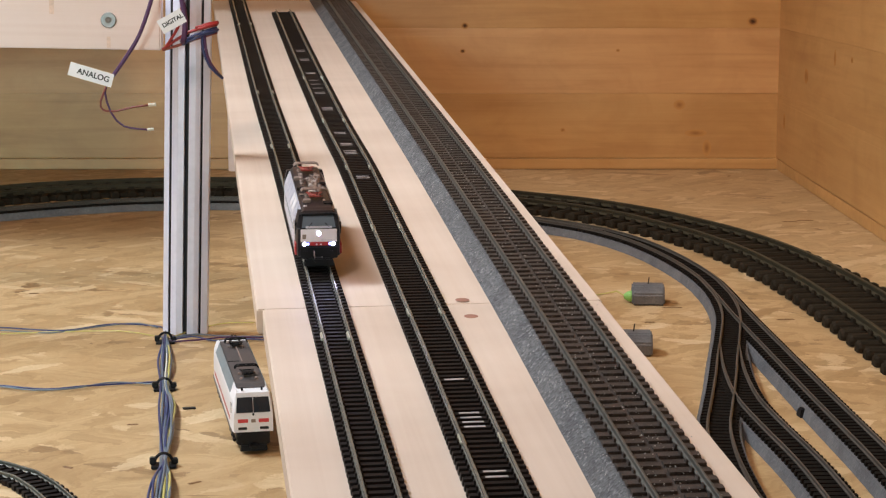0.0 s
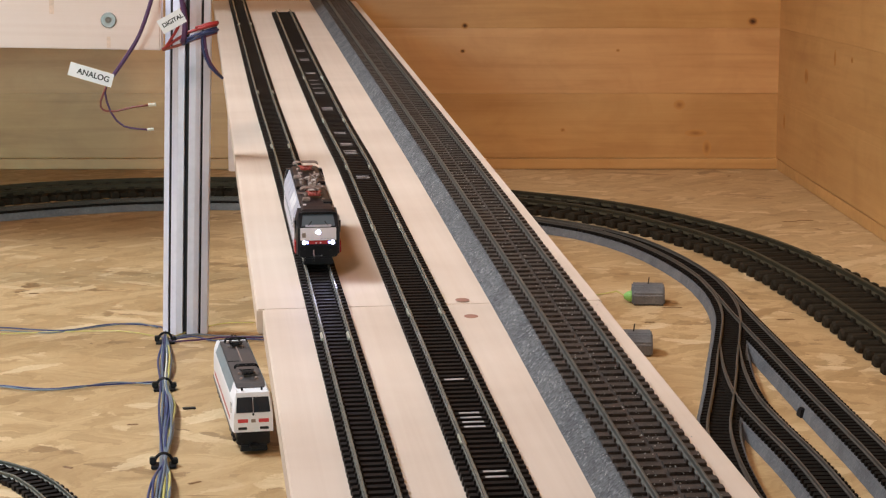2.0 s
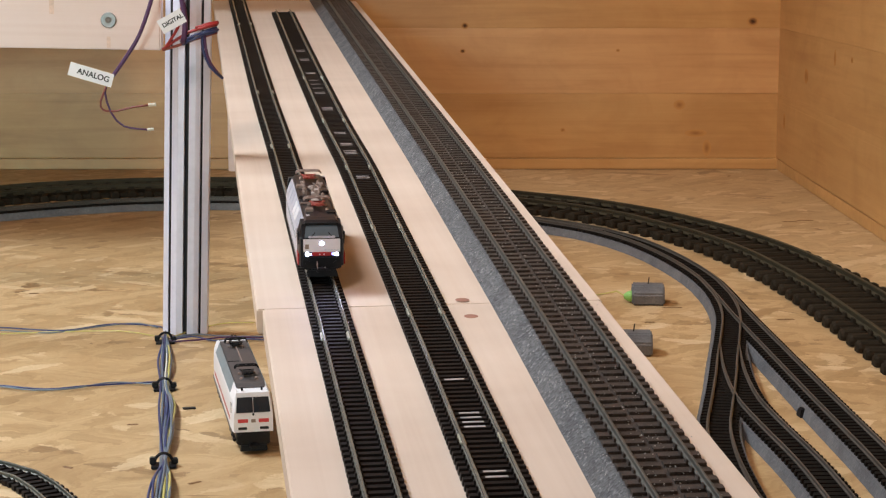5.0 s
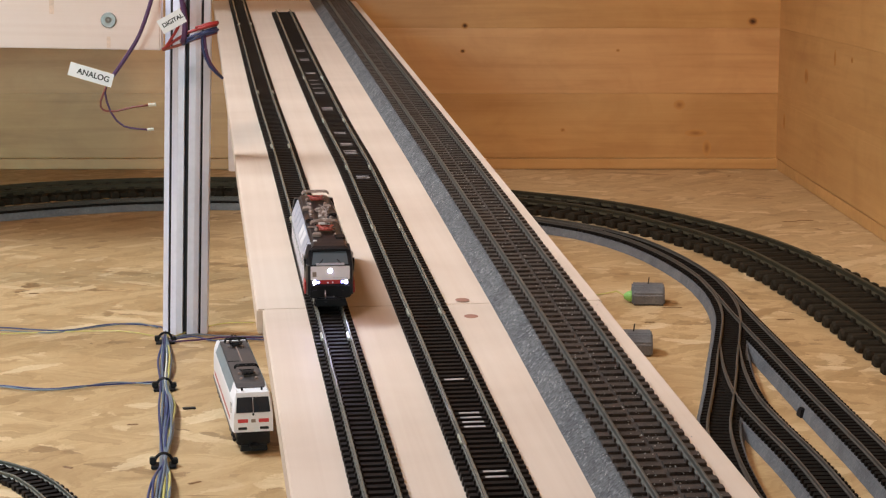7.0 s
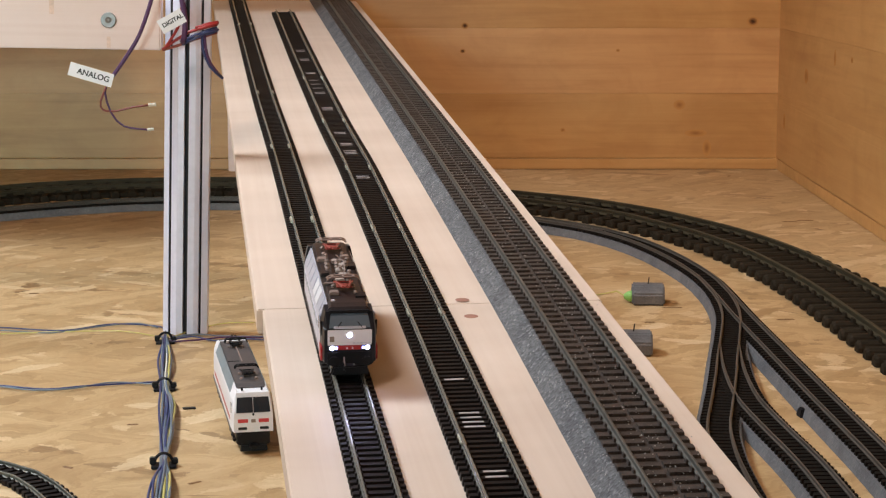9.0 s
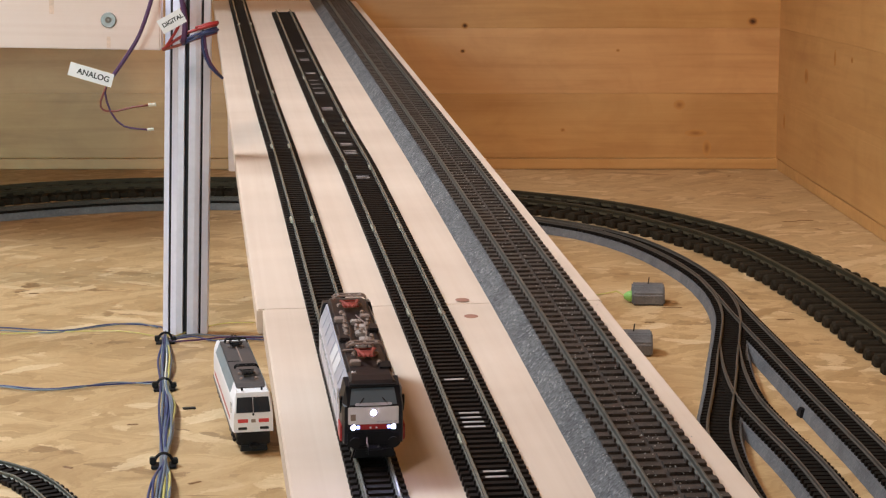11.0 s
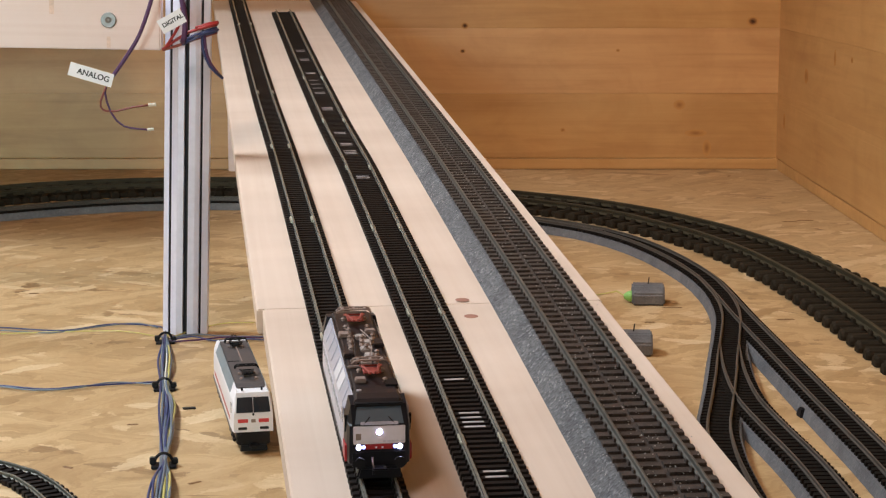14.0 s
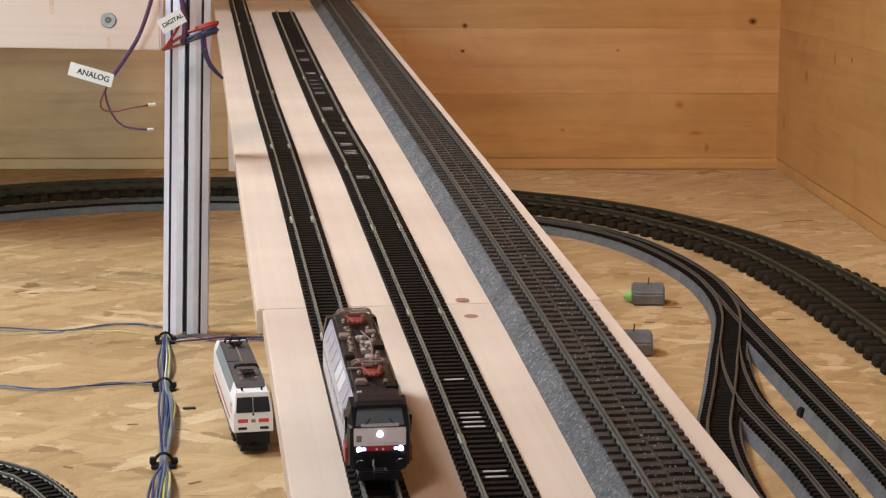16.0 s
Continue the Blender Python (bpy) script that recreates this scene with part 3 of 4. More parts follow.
# foam blocks, one of them with a green plug
def foam_block(m, w, d, h, plug):
    root = thing("foam_block", m, "grey foam block on the strand board" + (" with a green plug" if plug else ""), "foam block", "foam blocks")
    bm = bmesh.new()
    prof = [(-d / 2, 0.0003), (d / 2, 0.0003), (d / 2, h * 0.6), (d * 0.28, h), (-d * 0.28, h), (-d / 2, h * 0.6)]
    rings = [[bm.verts.new((x, y, z)) for y, z in prof] for x in (-w / 2, w / 2)]
    for j in range(6):
        bm.faces.new((rings[0][j], rings[0][(j + 1) % 6], rings[1][(j + 1) % 6], rings[1][j]))
    bm.faces.new(rings[0]), bm.faces.new(rings[1][::-1])
    bmesh.ops.bevel(bm, geom=bm.edges[:], offset=0.0009, segments=2, affect="EDGES")
    part("block", bm, FOAM, root)
    bm = bmesh.new()
    tube(bm, [(0.0, 0, h * 0.98), (0.0005, 0, h + 0.004)], 0.00035, 6)
    part("pin", bm, BLACK, root, "thin dark pin")
    if plug:
        bm = bmesh.new()
        lathe(bm, [(0.0034, 0), (0.0036, 0.001), (0.003, 0.003), (0.0014, 0.0052)], pose(-w / 2 + 0.0004, 0, 0.004, 0, -90, 0), 14)
        part("plug", bm, GREEN, root, "green plastic plug")
        bm = bmesh.new()
        tube(bm, [(-w / 2 - 0.004, 0, 0.004), (-w / 2 - 0.009, 0.003, 0.0065), (-w / 2 - 0.016, 0.008, 0.004), (-w / 2 - 0.03, 0.01, 0.0012)], 0.0005, 6)
        part("lead", bm, W_YELLOW, root, "thin yellow lead")
    return root


foam_block(pose(0.1245, 1.079, 0, 0, 0, -4), 0.0195, 0.020, 0.0118, True)
foam_block(pose(0.1015, 0.9425, 0, 0, 0, -3), 0.0195, 0.020, 0.0118, False)
bm = bmesh.new()
box(bm, -0.003, 0.003, -0.0016, 0.0016, 0.0002, 0.0006)
solo("wood_chip", bm, BLACK, "dark splinter on the strand board", "debris", "splinters", m=pose(-0.1190, 0.8238, 0.0000, 0, 0, 12))
FLAKE = mat_plain("dark_flake", (0.21, 0.115, 0.05), 0.7, 0, 0.4, 900)
for (fx, fy, _), fl_len, turn in (((0.2730, 1.4068, 0.0000), 0.012, 3), ((0.2862, 1.4127, 0.0000), 0.014, 4), ((0.2698, 1.6939, 0.0000), 0.006, 60), ((0.1989, 1.0292, 0.0000), 0.011, 8), ((0.1192, 1.0212, 0.0000), 0.006, 0), ((0.1376, 1.0642, 0.0000), 0.012, 2), ((-0.1561, 0.7269, 0.0000), 0.005, -30), ((-0.1003, 0.7052, 0.0000), 0.006, 40), ((-0.1406, 0.7953, 0.0000), 0.005, 10), ((-0.2554, 1.1089, -0.0000), 0.006, 15)):
    solo("wood_chip", boxed(-fl_len / 2, fl_len / 2, -0.0009, 0.0009, 0.0001, 0.0004, 0, (0.8, 0.5)), FLAKE, "dark brown flake in the strand board", "debris", "splinters", m=pose(fx, fy, 0, 0, 0, turn))

# ---------------------------------------------------------------- post, beam and wiring
def post():
    root = thing("aluminium_post", pose(-0.1448, 0.984, 0, 0, 1.9, 0), "silver slotted aluminium profile post", "post")
    plan = [(-0.0126, 0.0105), (-0.0092, 0.0064), (-0.0092, 0.0098), (-0.0076, 0.0090), (-0.0076, 0.0045), (-0.0038, 0.0), (-0.0004, 0.0004), (-0.0004, 0.006), (0.0021, 0.006), (0.0021, 0.0008),
            (0.0056, 0.0014), (0.0080, 0.0032), (0.0080, 0.0076), (0.0093, 0.0082), (0.0093, 0.0042), (0.0126, 0.0066), (0.0126, 0.0135), (-0.0126, 0.0135)]
    bm = bmesh.new()
    rings = [[bm.verts.new((x, y, z)) for x, y in plan] for z in (0.0003, 0.2000)]
    k = len(plan)
    for j in range(k):
        bm.faces.new((rings[0][j], rings[0][(j + 1) % k], rings[1][(j + 1) % k], rings[1][j]))
    bm.faces.new(rings[0][::-1]), bm.faces.new(rings[1])
    part("profile", bm, ALU, root)
    # dark strips set into the slots to paint their shade
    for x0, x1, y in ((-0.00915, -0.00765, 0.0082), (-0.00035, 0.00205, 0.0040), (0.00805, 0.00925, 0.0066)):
        part("groove_insert", boxed(x0, x1, y, y + 0.002, 0.0005, 0.1995), SLOT_SHADE, root, "dark strip painted for the shade in the slot")
    return root


post()
beam = thing("beam", pose(-0.1524, 0.981, 0.1584, 0, 1.0, 0), "pale planed pine crossbeam fixed to the post", "beam")
part("board", boxed(-0.60, 0.0, 0.0, 0.010, 0.0, 0.030, 0.0008), PALE, beam)
bm = bmesh.new()
lathe(bm, [(0.0006, 0.0003), (0.0018, 0.0012), (0.0038, 0.0012), (0.0042, 0.0006), (0.0042, -0.0004)], pose(-0.0279, -0.0002, 0.0158, 90, 0, 0), 20)
part("screw", bm, STEEL, beam, "countersunk steel screw head", smooth=False)


STAIN = mat_plain("resin_stain", (0.66, 0.49, 0.40), 0.5, 0, 0.3, 600)
for bx, bz, bw_, bh in ((-0.0586, 0.0225, 0.0013, 0.008), (-0.0281, 0.004, 0.0010, 0.006)):
    part("resin_stain", boxed(bx - bw_, bx + bw_, -0.00012, 0.0002, bz - bh / 2, bz + bh / 2), STAIN, beam, "faint brown resin stain")
# unseen boards above the view, added to shade the left floor and back wall
shelf = thing("shade_boards", ID, "unseen boards added to shade the left back corner", "shelf")
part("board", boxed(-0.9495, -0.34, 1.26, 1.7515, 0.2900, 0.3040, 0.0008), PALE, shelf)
# added extension that dims the back wall beside the ramp
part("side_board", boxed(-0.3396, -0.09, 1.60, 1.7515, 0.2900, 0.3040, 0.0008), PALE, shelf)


def wire(bm, pts, r=0.0007):
    return tube(bm, spline(pts, 0.004), r, 6)


def flag_label(w, h):
    """A label folded round a cable."""
    bm = bmesh.new()
    box(bm, -w / 2, w / 2, -0.0003, 0.0003, -h / 2, h / 2, 0.0001)
    return bm


analog = thing("analog_cable", ID, "dark violet cable with a white ANALOG label and two bare ends", "cable")
part("lead", wire(bmesh.new(), [(-0.1510, 0.9620, 0.1979), (-0.1537, 0.9620, 0.1861), (-0.1611, 0.9620, 0.1668), (-0.1715, 0.9620, 0.1510), (-0.1777, 0.9620, 0.1430)], 0.0011), W_VIOLET, analog, smooth=True)
part("red_core", wire(bmesh.new(), [(-0.1780, 0.9620, 0.1424), (-0.1822, 0.9620, 0.1324), (-0.1809, 0.9620, 0.1279), (-0.1743, 0.9620, 0.1273), (-0.1652, 0.9620, 0.1294), (-0.1558, 0.9620, 0.1306)], 0.0006), W_BROWN, analog, "thin red-brown core", smooth=True)
part("blue_core", wire(bmesh.new(), [(-0.1777, 0.9620, 0.1424), (-0.1797, 0.9620, 0.1370), (-0.1767, 0.9620, 0.1264), (-0.1700, 0.9620, 0.1192), (-0.1574, 0.9620, 0.1174)], 0.0006), W_VIOLET, analog, "thin dark blue core", smooth=True)
part("plug_end", wire(bmesh.new(), [(-0.1567, 0.9620, 0.1306), (-0.1528, 0.9620, 0.1309)], 0.0010), W_WHITE, analog, "pale connector tip")
part("plug_end", wire(bmesh.new(), [(-0.1577, 0.9620, 0.1174), (-0.1544, 0.9620, 0.1177)], 0.0008), W_WHITE, analog, "pale connector tip")
lm = Matrix.Translation((-0.1866, 0.9605, 0.1468)) @ pose(0, 0, 0, 0, 16.5, 0)
part("label", flag_label(0.0238, 0.0072), LABEL, analog, "white tape label", m=lm)
text_mesh("ANALOG", 0.0042, INK, "lettering", analog, lm @ pose(0.0014, -0.00045, 0, 90, 0, 0))

digital = thing("digital_cable", ID, "red and blue cables with a white DIGITAL label by the post", "cable")
part("dark_lead", wire(bmesh.new(), [(-0.1383, 0.9600, 0.1979), (-0.1374, 0.9600, 0.1861), (-0.1358, 0.9600, 0.1758), (-0.1366, 0.9600, 0.1678), (-0.1379, 0.9620, 0.1636)], 0.0015), W_VIOLET, digital, "dark twisted lead", smooth=True)
for pts, mt in (([(-0.1491, 0.9660, 0.1598), (-0.1420, 0.9640, 0.1646), (-0.1343, 0.9630, 0.1692), (-0.1268, 0.9630, 0.1712), (-0.1199, 0.9660, 0.1729)], W_RED), ([(-0.1491, 0.9660, 0.1595), (-0.1397, 0.9640, 0.1623), (-0.1314, 0.9630, 0.1653), (-0.1200, 0.9660, 0.1687)], W_BROWN),
                ([(-0.1383, 0.9630, 0.1635), (-0.1312, 0.9620, 0.1677), (-0.1200, 0.9660, 0.1714)], W_BLUE), ([(-0.1380, 0.9630, 0.1626), (-0.1297, 0.9620, 0.1665), (-0.1200, 0.9660, 0.1693)], W_BLUE), ([(-0.1482, 0.9660, 0.1601), (-0.1421, 0.9630, 0.1683), (-0.1390, 0.9610, 0.1743), (-0.1376, 0.9610, 0.1832)], W_RED),
                ([(-0.1310, 0.9630, 0.1712), (-0.1249, 0.9630, 0.1733), (-0.1193, 0.9660, 0.1744)], W_RED), ([(-0.1313, 0.9630, 0.1701), (-0.1248, 0.9620, 0.1722), (-0.1193, 0.9660, 0.1738)], W_RED), ([(-0.1291, 0.9620, 0.1671), (-0.1236, 0.9610, 0.1695), (-0.1194, 0.9660, 0.1702)], W_BLUE),
                ([(-0.1262, 0.9630, 0.1683), (-0.1258, 0.9630, 0.1608), (-0.1237, 0.9640, 0.1527), (-0.1186, 0.9700, 0.1448)], W_VIOLET), ([(-0.1275, 0.9630, 0.1677), (-0.1273, 0.9630, 0.1599), (-0.1238, 0.9640, 0.1509), (-0.1180, 0.9700, 0.1442)], W_BLUE)):
    part("wire", wire(bmesh.new(), pts, 0.0008), mt, digital, smooth=True)
lm = Matrix.Translation((-0.1426, 0.9575, 0.1750)) @ pose(0, 0, 0, 0, -29, 0)
part("label", flag_label(0.0140, 0.0078), LABEL, digital, "white tape label", m=lm)
text_mesh("DIGITAL", 0.0032, INK, "lettering", digital, lm @ pose(0.0006, -0.00045, 0.0, 90, 0, 0))

# wire bundle on the base, held by black clips
bundle = thing("wire_bundle", ID, "bundle of blue, grey and yellow wires along the base", "wire bundle")
rnd = random.Random(4)
mats = [W_GREY, W_GREY, W_BLUE, W_GREY, W_GREY, W_BLUE, W_GREY, W_YELLOW, W_GREY, W_BLUE, W_GREY, W_YELLOW, W_GREY, W_BLUE, W_WHITE]
CLIPS = [(-0.1518, 0.9670, 0.0000), (-0.1363, 0.8610, 0.0000), (-0.1164, 0.7286, 0.0000)]
for k, mt in enumerate(mats):
    pts, lane = [], rnd.uniform(-1, 1)
    for x, y, sp in (((-0.1533, 0.9771, 0.0000)[0], 0.975, 0.0026), (*CLIPS[0][:2], 0.002), (-0.1435, 0.912, 0.0042), (*CLIPS[1][:2], 0.0022), (-0.1275, 0.815, 0.0050), (-0.121, 0.765, 0.0046), (*CLIPS[2][:2], 0.0022), (-0.1120, 0.690, 0.0050), (-0.103, 0.62, 0.005), (-0.085, 0.5, 0.005)):
        pts.append((x + (0.72 * lane + 0.28 * rnd.uniform(-1, 1)) * sp, y, 0.0009 + rnd.random() * sp * 0.9))
    part("wire", wire(bmesh.new(), pts, 0.00055), mt, bundle, smooth=True)
for x, y, _ in CLIPS:
    clip = thing("cable_clip", pose(x, y, 0, 0, 0, 8), "black plastic cable clip with a tie", "cable clip", "cable clips")
    part("base", boxed(-0.0052, 0.0052, -0.005, 0.0035, 0.0002, 0.0012, 0.0003), BLACK, clip)
    bm = bmesh.new()
    tube(bm, [(0.0038 * math.cos(a), 0.0, 0.0012 + 0.0046 * math.sin(a)) for a in (math.pi * i / 10 for i in range(11))], 0.0007, 6)
    part("tie", bm, BLACK, clip)
    part("tie_head", boxed(-0.0058, -0.0032, -0.0016, 0.0016, 0.0012, 0.0042, 0.0004), BLACK, clip)
    part("tie_head", boxed(0.0036, 0.0060, -0.0016, 0.0016, 0.0012, 0.0036, 0.0004), BLACK, clip)
side_wires = thing("side_wires", ID, "thin blue, yellow and pale wires lying loose on the board", "wires")
for pts, mt, r in (([(-0.2689, 0.9979, 0.0000), (-0.2505, 1.0010, 0.0000), (-0.2141, 0.9949, -0.0000), (-0.1883, 1.0102, 0.0000), (-0.1599, 1.0041, -0.0000), (-0.1527, 0.9713, 0.0000)], W_BLUE, .0005), ([(-0.2650, 0.9830, 0.0000), (-0.2465, 0.9845, 0.0000), (-0.2103, 0.9919, 0.0000), (-0.1818, 0.9919, 0.0000), (-0.1612, 0.9815, 0.0000), (-0.1523, 0.9685, 0.0000)], W_YELLOW, .0004),
                   ([(-0.2677, 0.9934, 0.0000), (-0.2487, 0.9934, 0.0000), (-0.2192, 0.9889, 0.0000), (-0.1965, 1.0025, 0.0000), (-0.1762, 1.0149, 0.0000), (-0.1611, 1.0010, 0.0000)], W_GREY, .0004), ([(-0.2354, 0.8691, 0.0000), (-0.2175, 0.8644, 0.0000), (-0.1941, 0.8587, 0.0000), (-0.1757, 0.8633, 0.0000), (-0.1601, 0.8691, 0.0000), (-0.1389, 0.8726, 0.0000)], W_BLUE, .0005),
                   ([(-0.2336, 0.8621, 0.0000), (-0.2170, 0.8621, 0.0000), (-0.1991, 0.8564, 0.0000), (-0.1803, 0.8587, 0.0000), (-0.1635, 0.8726, 0.0000), (-0.1378, 0.8656, 0.0000)], W_GREY, .0004), ([(-0.1515, 0.9713, 0.0000), (-0.1434, 0.9889, 0.0000), (-0.1353, 1.0041, -0.0000), (-0.1242, 1.0134, 0.0000), (-0.1083, 1.0165, 0.0000)], W_YELLOW, .0004),
                   ([(-0.1504, 0.9685, 0.0000), (-0.1386, 0.9771, 0.0000), (-0.1251, 0.9685, 0.0000), (-0.1099, 0.9713, 0.0000), (-0.0910, 0.9685, 0.0000)], W_BLUE, .0005), ([(-0.1500, 0.9656, 0.0000), (-0.1343, 0.9685, 0.0000), (-0.1199, 0.9771, 0.0000), (-0.0915, 0.9742, 0.0000)], W_VIOLET, .0005), ([(-0.1511, 0.9728, 0.0000), (-0.1379, 0.9830, 0.0000), (-0.1202, 0.9800, 0.0000), (-0.0918, 0.9771, 0.0000)], W_GREY, .0005)):
    pts = [(x, y, 0.0009 + 0.0004 * (i % 2)) for i, (x, y, _) in enumerate(pts)]
    part("wire", wire(bmesh.new(), pts, r), mt, side_wires, smooth=True)

# frame of the ceiling lamp
lamp_frame = thing("ceiling_lamp", Matrix.Translation((-0.50, -0.28, ZC)), "square white ceiling lamp frame", "ceiling lamp")
for x0, x1, y0, y1 in ((-0.16, -0.14, -0.16, 0.16), (0.14, 0.16, -0.16, 0.16), (-0.14, 0.14, -0.16, -0.14), (-0.14, 0.14, 0.14, 0.16)):
    part("frame_bar", boxed(x0, x1, y0, y1, -0.022, -0.0002, 0.001), L_WHITE, lamp_frame)

# foot under the ramp by the joint of its boards
prop = thing("ramp_support", ID, "pale wooden upright carrying the ramp", "support")
part("block", boxed(-0.1035, 0.02, 0.988, 1.010, 0.0003, 0.0875, 0.0006), PALE, prop)
prop = thing("ramp_support", ID, "pale wooden upright carrying the ramp's head", "support")
part("block", boxed(-0.2062, -0.15, 1.727, 1.7445, 0.0003, 0.1450, 0.0006), PALE, prop)


# ---------------------------------------------------------------- locomotives
MM = 0.001


def loft(bm, sections):
    """sections: (y, outline of (x, z)) in millimetres."""
    rings = [[bm.verts.new((x * MM, y * MM, z * MM)) for x, z in o] for y, o in sections]
    k = len(rings[0])
    for q, s in zip(rings, rings[1:]):
        for j in range(k):
            bm.faces.new((q[j], q[(j + 1) % k], s[(j + 1) % k], s[j]))
    bm.faces.new(rings[0]), bm.faces.new(rings[-1][::-1])
    return bm


def mbox(x0, x1, y0, y1, z0, z1, bevel=0.0, top=(1, 1)):
    return boxed(x0 * MM, x1 * MM, y0 * MM, y1 * MM, z0 * MM, z1 * MM, bevel * MM, top)


def mtube(pts, r, sides=6):
    return tube(bmesh.new(), [(x * MM, y * MM, z * MM) for x, y, z in pts], r * MM, sides)


def disc(x, y, z, r, depth, sides=16):
    """A short cylinder whose axis points to the front."""
    return lathe(bmesh.new(), [(r * 0.9 * MM, depth * MM), (r * MM, depth * 0.6 * MM), (r * MM, 0)][::-1], pose(x * MM, y * MM, z * MM, 90, 0, 0), sides)


def running_gear(root, length, dark, wheel_list, w=6.6):
    for y0 in (20, length - 20):
        bogie = part("bogie", mbox(-w, w, y0 - 13, y0 + 13, 2.0, 5.6, 0.5, (0.97, 0.97)), dark, root)
        for sx in (-1, 1):
            for dy in (-8, 0, 8):
                part("axle_box", mbox(sx * (w + 0.5) - 0.7, sx * (w + 0.5) + 0.7, y0 + dy - 1.6, y0 + dy + 1.6, 2.2, 4.6, 0.3), dark, bogie)
            part("side_frame", mbox(sx * (w + 0.4) - 0.5, sx * (w + 0.4) + 0.5, y0 - 12, y0 + 12, 3.2, 4.4, 0.2), dark, bogie)
        for dy in (-9.0, 9.0):
            bm = bmesh.new()
            lathe(bm, [(1.0 * MM, -5.9 * MM), (3.3 * MM, -5.8 * MM), (3.75 * MM, -5.7 * MM), (3.75 * MM, -4.3 * MM), (4.3 * MM, -4.2 * MM), (4.3 * MM, -3.7 * MM), (1.0 * MM, -3.6 * MM),
                   (1.0 * MM, 3.6 * MM), (4.3 * MM, 3.7 * MM), (4.3 * MM, 4.2 * MM), (3.75 * MM, 4.3 * MM), (3.75 * MM, 5.7 * MM), (3.3 * MM, 5.8 * MM), (1.0 * MM, 5.9 * MM)], pose(0, 0, 0, 0, 90, 0), 18)
            ws = part("wheelset", bm, STEEL, root, "steel wheelset", m=Matrix.Translation((0, (y0 + dy) * MM, 3.75 * MM)))
            wheel_list.append(ws)
    part("tank", mbox(-7.2, 7.2, 38, length - 38, 2.4, 6.0, 0.6, (0.95, 0.98)), dark, root)


def pantograph(root, y, mat, head_mat, up=0.0, flip=1):
    """A folded single-arm pantograph on four insulators."""
    base = part("pantograph", mbox(-2.2, 2.2, y + 2.0 * flip - 2.6, y + 2.0 * flip + 2.6, 25.2, 25.7, 0.15), mat, root, "folded pantograph")
    bm = bmesh.new()
    for pts, r in (([(-2.4, y - 2, 26), (-2.4, y + 5, 26), (2.4, y + 5, 26), (2.4, y - 2, 26), (-2.4, y - 2, 26)], 0.3),
                   ([(-2.6, y + 5 * flip, 26.2), (-1.0, y - 6 * flip, 26.9 + up)], 0.4), ([(2.6, y + 5 * flip, 26.2), (1.0, y - 6 * flip, 26.9 + up)], 0.4),
                   ([(-3.2, y + 4 * flip, 26.4), (0.0, y - 7 * flip, 27.2 + up), (3.2, y + 4 * flip, 26.4)], 0.3)):
        tube(bm, [(a * MM, b * MM, c * MM) for a, b, c in pts], r * MM, 6)
    part("arm", bm, mat, base)
    bm = bmesh.new()
    yh = y + 5.2 * flip
    for dy in (-1.3, 1.3):
        tube(bm, [(x * MM, (yh + dy) * MM, z * MM) for x, z in ((-5.6, 26.9), (-4.9, 27.5 + up), (-3.9, 27.8 + up), (3.9, 27.8 + up), (4.9, 27.5 + up), (5.6, 26.9))], 0.36 * MM, 6)
    for x in (-3.6, 0.0, 3.6):
        box(bm, (x - 0.4) * MM, (x + 0.4) * MM, (yh - 1.3) * MM, (yh + 1.3) * MM, (27.4 + up) * MM, (27.9 + up) * MM)
    part("collector_head", bm, head_mat, base, "grey collector head")
    for sx in (-3.4, 3.4):
        for dy in (-4.4, 4.4):
            bm = lathe(bmesh.new(), [(0.9 * MM, 0), (0.5 * MM, 0.5 * MM), (0.9 * MM, 0.8 * MM), (0.5 * MM, 1.3 * MM)], pose(sx * MM, (y + dy) * MM, 24.0 * MM), 8)
            part("insulator", bm, L_COPPER, base)


WHEELS = []
LEN = 98.0


